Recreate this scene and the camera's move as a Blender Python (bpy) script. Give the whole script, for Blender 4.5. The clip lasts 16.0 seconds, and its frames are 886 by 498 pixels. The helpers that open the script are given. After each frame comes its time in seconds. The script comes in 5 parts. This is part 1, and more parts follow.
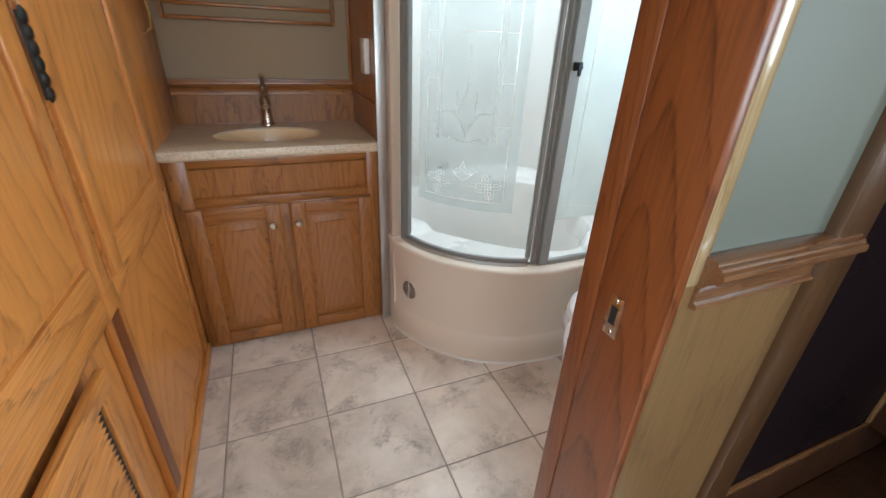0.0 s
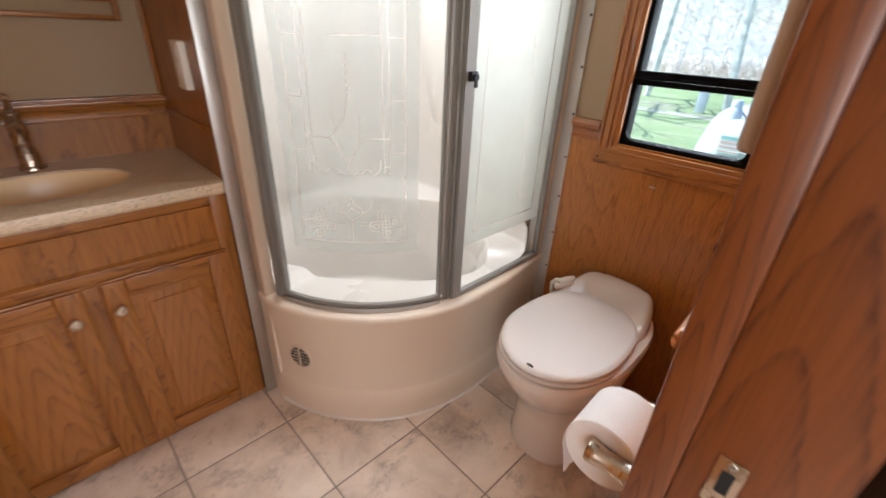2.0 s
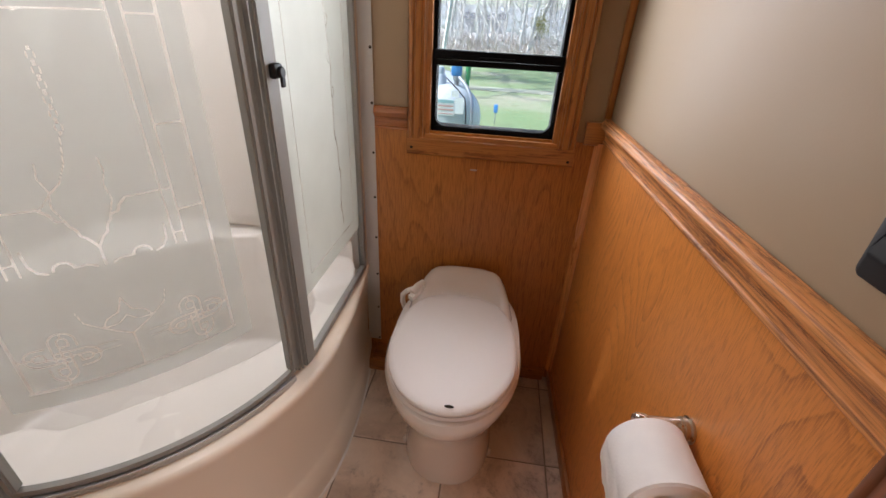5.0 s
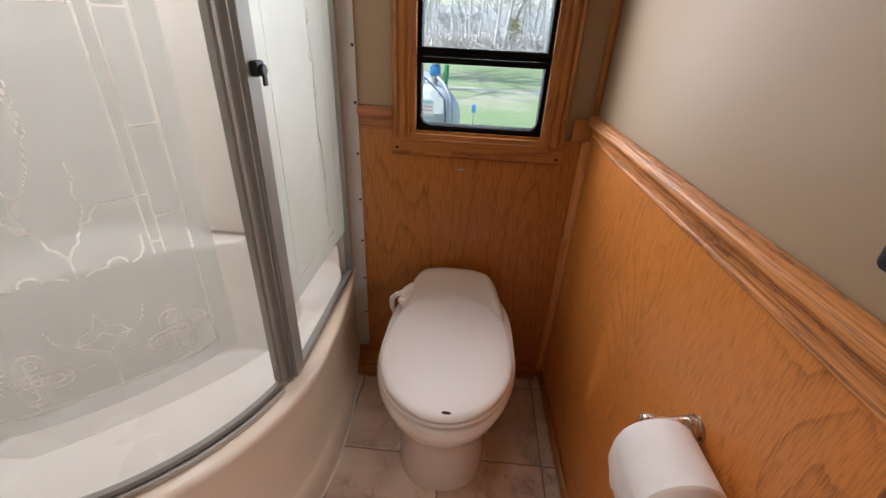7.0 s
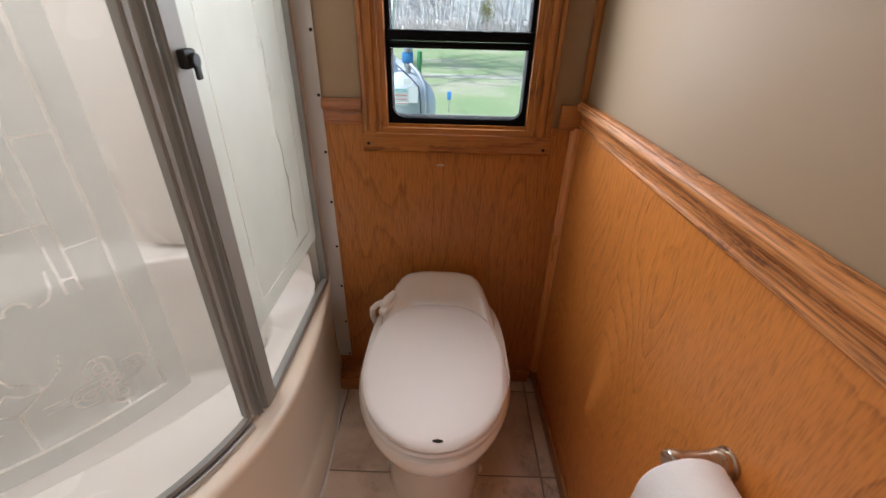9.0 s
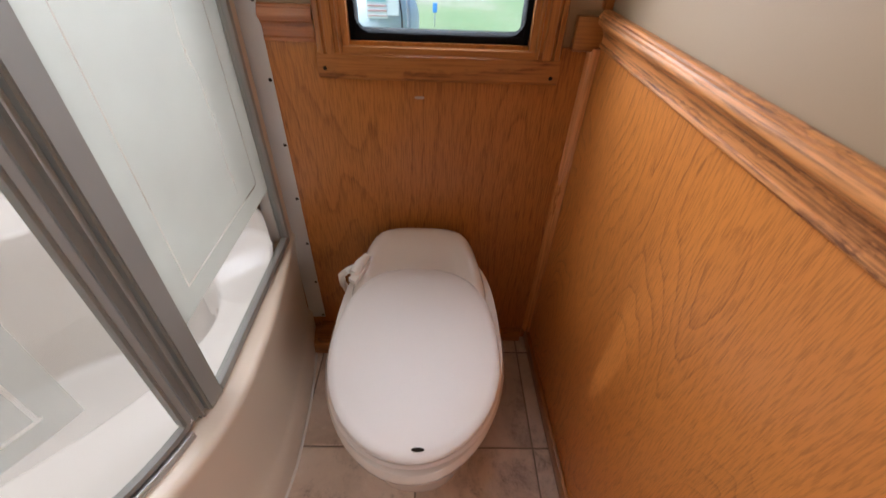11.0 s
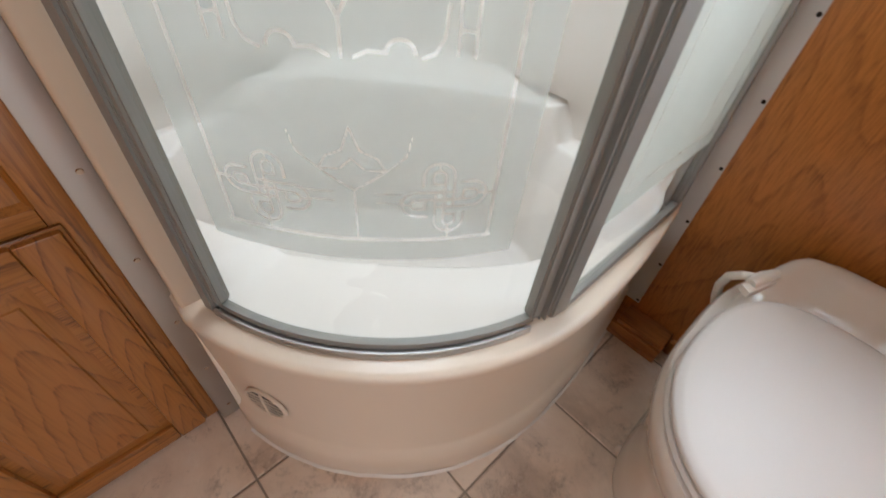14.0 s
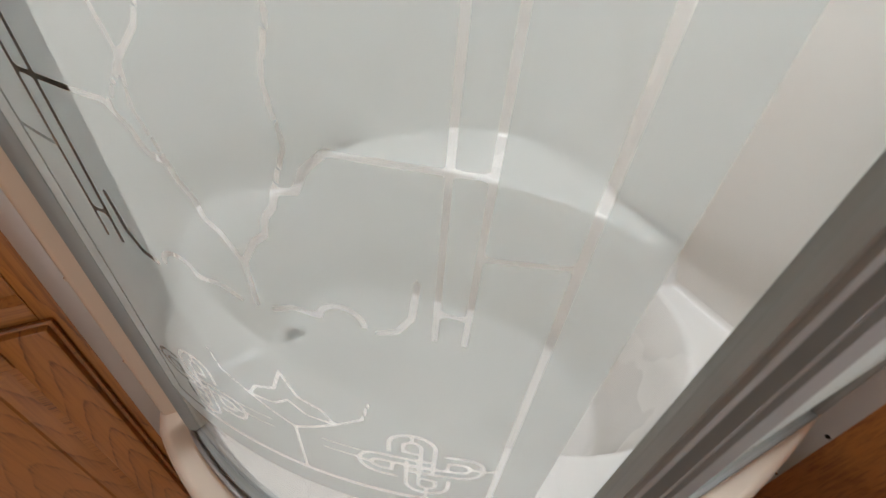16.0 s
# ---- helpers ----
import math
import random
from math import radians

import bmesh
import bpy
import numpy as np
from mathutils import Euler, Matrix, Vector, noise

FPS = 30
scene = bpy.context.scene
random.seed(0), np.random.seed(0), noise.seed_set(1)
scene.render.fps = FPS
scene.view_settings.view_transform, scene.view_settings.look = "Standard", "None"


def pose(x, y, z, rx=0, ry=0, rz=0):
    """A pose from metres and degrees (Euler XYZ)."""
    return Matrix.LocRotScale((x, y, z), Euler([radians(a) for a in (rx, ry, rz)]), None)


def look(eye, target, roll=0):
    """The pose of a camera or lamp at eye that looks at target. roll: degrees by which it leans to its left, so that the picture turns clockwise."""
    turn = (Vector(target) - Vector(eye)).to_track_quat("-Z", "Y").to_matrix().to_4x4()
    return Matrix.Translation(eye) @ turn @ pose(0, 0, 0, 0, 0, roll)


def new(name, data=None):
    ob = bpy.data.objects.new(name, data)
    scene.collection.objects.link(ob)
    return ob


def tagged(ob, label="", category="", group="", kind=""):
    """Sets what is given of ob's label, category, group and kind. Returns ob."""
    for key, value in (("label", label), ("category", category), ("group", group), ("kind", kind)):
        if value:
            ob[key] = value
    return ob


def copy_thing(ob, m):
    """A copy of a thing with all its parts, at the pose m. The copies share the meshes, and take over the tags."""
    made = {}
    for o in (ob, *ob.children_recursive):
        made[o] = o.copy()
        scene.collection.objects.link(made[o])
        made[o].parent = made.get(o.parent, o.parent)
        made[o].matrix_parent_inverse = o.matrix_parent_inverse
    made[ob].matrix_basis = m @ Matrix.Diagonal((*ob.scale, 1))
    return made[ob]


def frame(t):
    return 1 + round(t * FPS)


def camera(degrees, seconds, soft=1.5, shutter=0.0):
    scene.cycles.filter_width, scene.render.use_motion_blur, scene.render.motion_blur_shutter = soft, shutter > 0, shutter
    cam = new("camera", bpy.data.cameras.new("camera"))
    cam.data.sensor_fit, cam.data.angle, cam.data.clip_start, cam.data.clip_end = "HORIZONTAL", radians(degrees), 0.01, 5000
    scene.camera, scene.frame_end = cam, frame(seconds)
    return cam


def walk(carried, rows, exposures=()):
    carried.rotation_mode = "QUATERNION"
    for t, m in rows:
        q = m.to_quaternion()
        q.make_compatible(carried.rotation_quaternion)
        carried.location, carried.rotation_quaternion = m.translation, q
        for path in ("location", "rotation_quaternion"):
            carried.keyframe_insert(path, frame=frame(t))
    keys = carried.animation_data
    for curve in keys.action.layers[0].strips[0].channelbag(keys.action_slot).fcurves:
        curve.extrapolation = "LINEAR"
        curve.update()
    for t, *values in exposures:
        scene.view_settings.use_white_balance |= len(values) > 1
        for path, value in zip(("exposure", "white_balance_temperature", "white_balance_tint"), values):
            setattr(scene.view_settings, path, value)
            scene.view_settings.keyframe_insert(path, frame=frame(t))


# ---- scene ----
# ---- camera ----
cam = camera(93.4, 16.0, shutter=0.5)
PATH = [
    (0, (0.033, -0.023, 1.229), (0.727, 1.624, 0.333), 2.5),
    (0.5, (0.016, 0.034, 1.241), (0.868, 1.618, 0.367), 3.6),
    (1, (0.019, 0.094, 1.252), (1.018, 1.586, 0.372), 3.6),
    (1.5, (-0.014, 0.178, 1.259), (1.106, 1.58, 0.374), 3.2),
    (2, (0.057, 0.331, 1.269), (1.316, 1.586, 0.352), 2.7),
    (2.5, (0.127, 0.434, 1.259), (1.544, 1.493, 0.325), 2.3),
    (3, (0.164, 0.573, 1.242), (1.739, 1.347, 0.283), 2.7),
    (3.5, (0.157, 0.676, 1.251), (1.842, 1.144, 0.281), 3.1),
    (4, (0.163, 0.7, 1.267), (1.892, 0.987, 0.303), 3.6),
    (6.5, (0.191, 0.761, 1.266), (1.94, 0.907, 0.306), 3.0),
    (7, (0.197, 0.757, 1.256), (1.95, 0.863, 0.3), 2.9),
    (7.5, (0.195, 0.739, 1.264), (1.949, 0.833, 0.308), 2.4),
    (8, (0.203, 0.752, 1.273), (1.95, 0.811, 0.303), 2.5),
    (8.5, (0.246, 0.765, 1.255), (1.994, 0.802, 0.284), 1.8),
    (11, (0.528, 0.752, 1.191), (2.066, 0.704, -0.087), 2.4),
    (11.5, (0.46, 0.823, 1.13), (1.928, 0.799, -0.228), 4.3),
    (12, (0.396, 0.828, 1.055), (1.782, 0.855, -0.387), 4.1),
    (12.5, (0.384, 0.854, 1.108), (1.749, 1.212, -0.309), 3.5),
    (13, (0.408, 0.932, 1.105), (1.607, 1.686, -0.307), 4.9),
    (13.5, (0.437, 0.948, 1.077), (1.505, 1.867, -0.343), 4.8),
    (14, (0.466, 0.991, 1.047), (1.507, 1.964, -0.356), 5.6),
    (14.5, (0.514, 1.067, 1.104), (1.552, 2.111, -0.25), 6.9),
    (15, (0.58, 1.112, 1.118), (1.515, 2.275, -0.214), 6.3),
    (15.5, (0.64, 1.113, 1.106), (1.478, 2.374, -0.201), 6.1),
    (16, (0.666, 1.13, 1.087), (1.42, 2.453, -0.21), 5.9),
]
walk(cam, [(t, look(eye, target, roll)) for t, eye, target, roll in PATH], exposures=[(0.0, 1.6, 5350, 0), (1.0, 1.62, 5450, 3), (1.5, 1.61, 5550, 7), (2.0, 1.62, 6300, 13), (2.5, 1.57, 7900, 28), (3.0, 1.38, 6750, 22), (4.0, 1.2, 6550, 18), (8.5, 1.16, 6550, 16), (11.0, 1.38, 6200, 16), (11.6, 1.4, 6050, 13), (12.0, 1.42, 5850, 6), (12.5, 1.45, 5900, 8), (13.5, 1.54, 5850, 7), (15.0, 1.43, 6000, 9), (16.0, 1.3, 6000, 9)])

# ---- world and lights ----
SUN_EL, SUN_AZ = 48.0, 348.0
world = bpy.data.worlds.new("world")
scene.world = world
world.use_nodes = True
wn = world.node_tree
sky = wn.nodes.new("ShaderNodeTexSky")
sky.sky_type, sky.sun_disc = "NISHITA", False
sky.sun_elevation, sky.sun_rotation = radians(SUN_EL), radians(SUN_AZ)
wn.nodes["Background"].inputs["Strength"].default_value = 0.15
wn.links.new(sky.outputs[0], wn.nodes["Background"].inputs["Color"])


def lamp(name, kind, m, power, size=(1, 1), color=(1, 1, 1), angle=None, spread=180):
    data = bpy.data.lights.new(name, kind)
    data.energy, data.color = power, color
    if kind == "AREA":
        data.shape, data.size, data.size_y, data.spread = "RECTANGLE", size[0], size[1], radians(spread)
    if angle:
        data.angle = radians(angle)
    ob = new(name, data)
    ob.matrix_world = m
    return ob


az, el = radians(SUN_AZ), radians(SUN_EL)
sun_from = Vector((math.sin(az) * math.cos(el), math.cos(az) * math.cos(el), math.sin(el)))
lamp("sun", "SUN", look(sun_from * 50, (0, 0, 0)), 4.0, color=(1.0, 0.96, 0.91), angle=0.5)
# daylight in the small window; skylight and hall windows are unseen, added for light
# assumed skylight: this lamp supplies the soft light from above
lamp("skylight_daylight", "AREA", look((0.98, 1.62, 2.04), (0.98, 1.62, 0)), 3.7, (0.5, 0.48), (0.98, 0.985, 1.0), spread=178)
lamp("window_daylight", "AREA", look((1.60, 0.747, 1.27), (0.5, 0.80, 0.95)), 4.0, (0.36, 0.6), (0.97, 0.98, 1.0), spread=150)
# hall lamps fill the room through the doorway from made-up windows
lamp("hall_daylight", "AREA", look((1.84, -0.62, 1.35), (-0.4, 0.5, 0.9)), 5.5, (0.9, 0.7), (1.0, 0.98, 0.95))
lamp("hall_south_daylight", "AREA", look((-0.05, -1.46, 1.35), (0.0, 1.5, 0.7)), 7.5, (1.3, 0.8), (1.0, 0.97, 0.94))


# third hall fill, added to brighten the east wainscot and the toilet
lamp("hall_west_daylight", "AREA", look((-1.16, -0.60, 1.35), (1.4, 1.0, 0.7)), 5.0, (0.9, 0.7), (1.0, 0.97, 0.93))


# ---- materials ----
def nodes_of(name):
    m = bpy.data.materials.new(name)
    m.use_nodes = True
    t = m.node_tree
    return m, t, t.nodes["Principled BSDF"]


def N(t, kind, **kw):
    n = t.nodes.new("ShaderNode" + kind)
    for k, v in kw.items():
        n.inputs[k].default_value = v
    return n


def ramp(t, src, stops):
    r = t.nodes.new("ShaderNodeValToRGB")
    e = r.color_ramp.elements
    while len(e) < len(stops):
        e.new(0.5)
    for k, (p, c) in enumerate(stops):
        e[k].position, e[k].color = p, (*c, 1) if len(c) == 3 else (c[0],) * 3 + (1,)
    t.links.new(src, r.inputs[0])
    return r


def mixc(t, a, b, fac, mode="MIX"):
    m = t.nodes.new("ShaderNodeMix")
    m.data_type, m.blend_type = "RGBA", mode
    for sock, v in ((m.inputs[6], a), (m.inputs[7], b), (m.inputs[0], fac)):
        if hasattr(v, "is_output"):
            t.links.new(v, sock)
        elif isinstance(v, (int, float)):
            sock.default_value = v
        else:
            sock.default_value = (*v, 1)
    return m.outputs[2]


def bump(t, p, src, strength, distance=0.002):
    b = N(t, "Bump", Strength=strength, Distance=distance)
    t.links.new(src, b.inputs["Height"])
    t.links.new(b.outputs[0], p.inputs["Normal"])


def oak(name, light, dark, axis="z", rough=0.34, rings=9.0, spread=1.0, coat=0.14, pore=0.45, along=0.2, line=1.0, arches=None, pore_len=9.0, pore_w=260.0, patchy=False):
    """Stained oak: long pores, wavy cathedral lines and slow changes of tone, grain along axis."""
    m, t, p = nodes_of(name)
    tc = t.nodes.new("ShaderNodeTexCoord")
    info = t.nodes.new("ShaderNodeObjectInfo")
    off = t.nodes.new("ShaderNodeVectorMath")
    off.operation = "MULTIPLY_ADD"
    off.inputs[1].default_value = (3.7, 5.1, 2.3)
    cx = t.nodes.new("ShaderNodeCombineXYZ")
    for k in range(3):
        t.links.new(info.outputs["Random"], cx.inputs[k])
    t.links.new(cx.outputs[0], off.inputs[0])
    t.links.new(tc.outputs["Object"], off.inputs[2])

    def stretched(across, lengthwise):
        mp = t.nodes.new("ShaderNodeMapping")
        s = [across] * 3
        s["xyz".index(axis)] = lengthwise
        mp.inputs["Scale"].default_value = s
        t.links.new(off.outputs[0], mp.inputs["Vector"])
        return mp.outputs[0]

    def math_node(op, a, b):
        n = t.nodes.new("ShaderNodeMath")
        n.operation = op
        for sock, v in ((n.inputs[0], a), (n.inputs[1], b)):
            if hasattr(v, "is_output"):
                t.links.new(v, sock)
            else:
                sock.default_value = v
        if op == "MULTIPLY_ADD":
            n.inputs[2].default_value = 0.5
        return n.outputs[0]

    slow = N(t, "TexNoise", Scale=1.0, Detail=1.0, Roughness=0.4, Distortion=0.2)
    t.links.new(stretched(5.5 * spread, 5.5 * spread * along), slow.inputs["Vector"])
    wob = N(t, "TexNoise", Scale=1.0, Detail=3.0, Roughness=0.6)
    t.links.new(stretched(34.0 * spread, 13.0 * spread), wob.inputs["Vector"])
    height = math_node("ADD", math_node("MULTIPLY", slow.outputs[0], rings), math_node("MULTIPLY", wob.outputs[0], 0.9))
    if arches:
        # flat-sawn figure: pointed arches stacked along the board, off its middle by a piece of its own
        side, up, out, wave = arches
        sep = t.nodes.new("ShaderNodeSeparateXYZ")
        t.links.new(tc.outputs["Generated"], sep.inputs[0])
        u = math_node("SUBTRACT", sep.outputs["xyz".index(side)], math_node("MULTIPLY_ADD", info.outputs["Random"], 0.4))
        u = math_node("SUBTRACT", u, -0.2)
        cone = math_node("POWER", math_node("ADD", math_node("MULTIPLY", u, u), 0.006), 0.5)
        base = math_node("ADD", math_node("MULTIPLY", sep.outputs["xyz".index(axis)], up), math_node("MULTIPLY", cone, out))
        height = math_node("ADD", math_node("ADD", base, math_node("MULTIPLY", slow.outputs[0], wave)), math_node("MULTIPLY", wob.outputs[0], 0.55))
    ring = ramp(t, math_node("FRACT", height, 0.0), [(0.0, (0.0,)), (0.5, (0.04,)), (0.80, (0.35,)), (0.93, (1.0,)), (1.0, (0.0,))])
    pores = N(t, "TexNoise", Scale=1.0, Detail=3.0, Roughness=0.6)
    t.links.new(stretched(pore_w, pore_len), pores.inputs["Vector"])
    dots = ramp(t, pores.outputs[0], [(0.45, (0.0,)), (0.70, (pore,))])
    broad = N(t, "TexNoise", Scale=1.0, Detail=2.0)
    t.links.new(stretched(3.0, 0.9), broad.inputs["Vector"])
    mid = tuple(0.62 * a + 0.38 * b for a, b in zip(light, dark))
    c = mixc(t, light, mid, broad.outputs[0])
    breaks = ramp(t, pores.outputs[0], [(0.32, (0.2 * line,)), (0.6, (0.9 * line,))])
    lines = math_node("MULTIPLY", ring.outputs[0], breaks.outputs[0])
    if patchy:
        # the figure comes and goes along the sheet
        fade = N(t, "TexNoise", Scale=1.0, Detail=1.0)
        t.links.new(stretched(4.2, 2.2), fade.inputs["Vector"])
        lines = math_node("MULTIPLY", lines, ramp(t, fade.outputs[0], [(0.36, (0.15,)), (0.56, (1.0,))]).outputs[0])
    c = mixc(t, c, dark, lines)
    c = mixc(t, c, tuple(0.6 * v for v in dark), dots.outputs[0])
    t.links.new(c, p.inputs["Base Color"])
    t.links.new(ramp(t, broad.outputs[0], [(0.3, (rough * 0.85,)), (0.7, (rough * 1.15,))]).outputs[0], p.inputs["Roughness"])
    p.inputs["Coat Weight"].default_value = coat
    p.inputs["Coat Roughness"].default_value = 0.18
    bump(t, p, pores.outputs[0], 0.12, 0.0006)
    return m


def plain(name, color, rough=0.5, metal=0.0, vary=0.06, scale=6.0, relief=0.05, fine=180.0, coat=0.0, spec=None):
    """A near-plain surface with slow changes of tone, uneven gloss and a fine relief."""
    m, t, p = nodes_of(name)
    tc = t.nodes.new("ShaderNodeTexCoord")
    a = N(t, "TexNoise", Scale=scale, Detail=4.0)
    b = N(t, "TexNoise", Scale=fine, Detail=2.0)
    for n in (a, b):
        t.links.new(tc.outputs["Object"], n.inputs["Vector"])
    r = ramp(t, a.outputs[0], [(0.3, tuple(v * (1 - vary) for v in color)), (0.7, tuple(min(1, v * (1 + vary)) for v in color))])
    t.links.new(r.outputs[0], p.inputs["Base Color"])
    rr = ramp(t, a.outputs[0], [(0.3, (max(0.03, rough * 0.85),)), (0.7, (min(1, rough * 1.15),))])
    t.links.new(rr.outputs[0], p.inputs["Roughness"])
    p.inputs["Metallic"].default_value = metal
    p.inputs["Coat Weight"].default_value = coat
    if spec is not None:
        p.inputs["Specular IOR Level"].default_value = spec
    if relief:
        bump(t, p, b.outputs[0], relief, 0.0008)
    return m


def speckled(name, base, spots, rough=0.35):
    """A cast counter: fine dark and light grains in a beige ground."""
    m, t, p = nodes_of(name)
    tc = t.nodes.new("ShaderNodeTexCoord")
    v = N(t, "TexVoronoi", Scale=260.0)
    n = N(t, "TexNoise", Scale=300.0, Detail=2.0)
    s = N(t, "TexNoise", Scale=14.0, Detail=3.0)
    for q in (v, n, s):
        t.links.new(tc.outputs["Object"], q.inputs["Vector"])
    c = mixc(t, tuple(0.9 * k for k in base), base, s.outputs[0])
    c = mixc(t, c, spots, ramp(t, n.outputs[0], [(0.54, (0.0,)), (0.63, (0.85,))]).outputs[0])
    c = mixc(t, c, (0.85, 0.8, 0.7), ramp(t, v.outputs["Distance"], [(0.02, (0.5,)), (0.14, (0.0,))]).outputs[0])
    t.links.new(c, p.inputs["Base Color"])
    p.inputs["Roughness"].default_value = rough
    bump(t, p, n.outputs[0], 0.03, 0.0004)
    return m


def stone_tile(name):
    """Glazed floor tile printed as grey-beige stone, each tile its own piece of it."""
    m, t, p = nodes_of(name)
    tc = t.nodes.new("ShaderNodeTexCoord")
    info = t.nodes.new("ShaderNodeObjectInfo")
    off = t.nodes.new("ShaderNodeVectorMath")
    off.operation = "MULTIPLY_ADD"
    off.inputs[1].default_value = (7.7, 4.1, 9.3)
    cx = t.nodes.new("ShaderNodeCombineXYZ")
    for k in range(3):
        t.links.new(info.outputs["Random"], cx.inputs[k])
    t.links.new(cx.outputs[0], off.inputs[0])
    t.links.new(tc.outputs["Object"], off.inputs[2])
    big = N(t, "TexNoise", Scale=4.5, Detail=6.0, Roughness=0.62, Distortion=0.5)
    mid = N(t, "TexNoise", Scale=7.0, Detail=9.0, Roughness=0.74, Distortion=0.35)
    fine = N(t, "TexNoise", Scale=75.0, Detail=6.0, Roughness=0.75)
    warp = N(t, "TexNoise", Scale=16.0, Detail=4.0, Roughness=0.7)
    for q in (big, mid, fine, warp):
        t.links.new(off.outputs[0], q.inputs["Vector"])
    bent = t.nodes.new("ShaderNodeVectorMath")
    bent.operation = "MULTIPLY_ADD"
    bent.inputs[1].default_value = (0.11, 0.11, 0.0)
    t.links.new(warp.outputs["Color"], bent.inputs[0])
    t.links.new(off.outputs[0], bent.inputs[2])
    crack = N(t, "TexVoronoi", Scale=17.0)
    crack.feature = "DISTANCE_TO_EDGE"
    t.links.new(bent.outputs[0], crack.inputs["Vector"])
    patch = ramp(t, mid.outputs[0], [(0.51, (0.0,)), (0.64, (1.0,))]).outputs[0]
    c = ramp(t, big.outputs[0], [(0.33, (0.56, 0.465, 0.39)), (0.50, (0.74, 0.63, 0.535)), (0.66, (0.84, 0.74, 0.645))]).outputs[0]
    c = mixc(t, c, (0.44, 0.36, 0.30), mixc(t, (0, 0, 0), (0.75, 0.75, 0.75), patch))
    c = mixc(t, c, (0.86, 0.80, 0.735), ramp(t, mid.outputs[0], [(0.27, (0.75,)), (0.41, (0.0,))]).outputs[0])
    lines = mixc(t, (0, 0, 0), ramp(t, crack.outputs["Distance"], [(0.0, (0.5,)), (0.05, (0.0,))]).outputs[0], patch)
    c = mixc(t, c, (0.27, 0.215, 0.175), lines)
    specks = mixc(t, ramp(t, fine.outputs[0], [(0.58, (0.0,)), (0.72, (0.25,))]).outputs[0], ramp(t, fine.outputs[0], [(0.50, (0.0,)), (0.62, (0.6,))]).outputs[0], patch)
    c = mixc(t, c, (0.27, 0.225, 0.19), specks)
    c = mixc(t, c, (0.82, 0.77, 0.71), mixc(t, (0, 0, 0), ramp(t, fine.outputs[0], [(0.30, (0.7,)), (0.40, (0.0,))]).outputs[0], patch))
    tone = ramp(t, info.outputs["Random"], [(0.0, (0.79, 0.752, 0.708)), (1.0, (0.97, 0.928, 0.875))])
    c = mixc(t, c, tone.outputs[0], 1.0, "MULTIPLY")
    t.links.new(c, p.inputs["Base Color"])
    t.links.new(ramp(t, mid.outputs[0], [(0.3, (0.28,)), (0.7, (0.45,))]).outputs[0], p.inputs["Roughness"])
    bump(t, p, mid.outputs[0], 0.12, 0.002)
    return m


def glass(name, tint, veil=0.0, veil_color=(0.8, 0.8, 0.79), through_share=0.6):
    """A thin pane: clear with real reflections, or etched, with a milky veil that scatters light both ways."""
    m, t, p = nodes_of(name)
    t.nodes.remove(p)
    out = t.nodes["Material Output"]
    tr = t.nodes.new("ShaderNodeBsdfTransparent")
    tr.inputs[0].default_value = (*tint, 1)
    body = tr.outputs[0]
    if veil:
        df = t.nodes.new("ShaderNodeBsdfDiffuse")
        df.inputs[0].default_value = (*veil_color, 1)
        tl = t.nodes.new("ShaderNodeBsdfTranslucent")
        tl.inputs[0].default_value = (*veil_color, 1)
        a = N(t, "MixShader", Fac=through_share)
        t.links.new(df.outputs[0], a.inputs[1])
        t.links.new(tl.outputs[0], a.inputs[2])
        b = N(t, "MixShader", Fac=veil)
        tc = t.nodes.new("ShaderNodeTexCoord")
        nz = N(t, "TexNoise", Scale=5.0, Detail=3.0)
        t.links.new(tc.outputs["Object"], nz.inputs["Vector"])
        t.links.new(ramp(t, nz.outputs[0], [(0.3, (veil * 0.93,)), (0.7, (min(1, veil * 1.07),))]).outputs[0], b.inputs[0])
        t.links.new(body, b.inputs[1])
        t.links.new(a.outputs[0], b.inputs[2])
        body = b.outputs[0]
    gl = N(t, "BsdfGlossy", Roughness=0.38 if veil else 0.01)
    lw = N(t, "LayerWeight", Blend=0.5)
    pw = N(t, "Math")
    pw.operation = "POWER"
    pw.inputs[1].default_value = 4.5
    t.links.new(lw.outputs["Facing"], pw.inputs[0])
    fr = N(t, "Math")
    fr.operation = "MULTIPLY_ADD"
    fr.inputs[1].default_value, fr.inputs[2].default_value = 0.4, 0.022 if not veil else 0.01
    t.links.new(pw.outputs[0], fr.inputs[0])
    mx = t.nodes.new("ShaderNodeMixShader")
    t.links.new(fr.outputs[0], mx.inputs[0])
    t.links.new(body, mx.inputs[1])
    t.links.new(gl.outputs[0], mx.inputs[2])
    t.links.new(mx.outputs[0], out.inputs["Surface"])
    return m


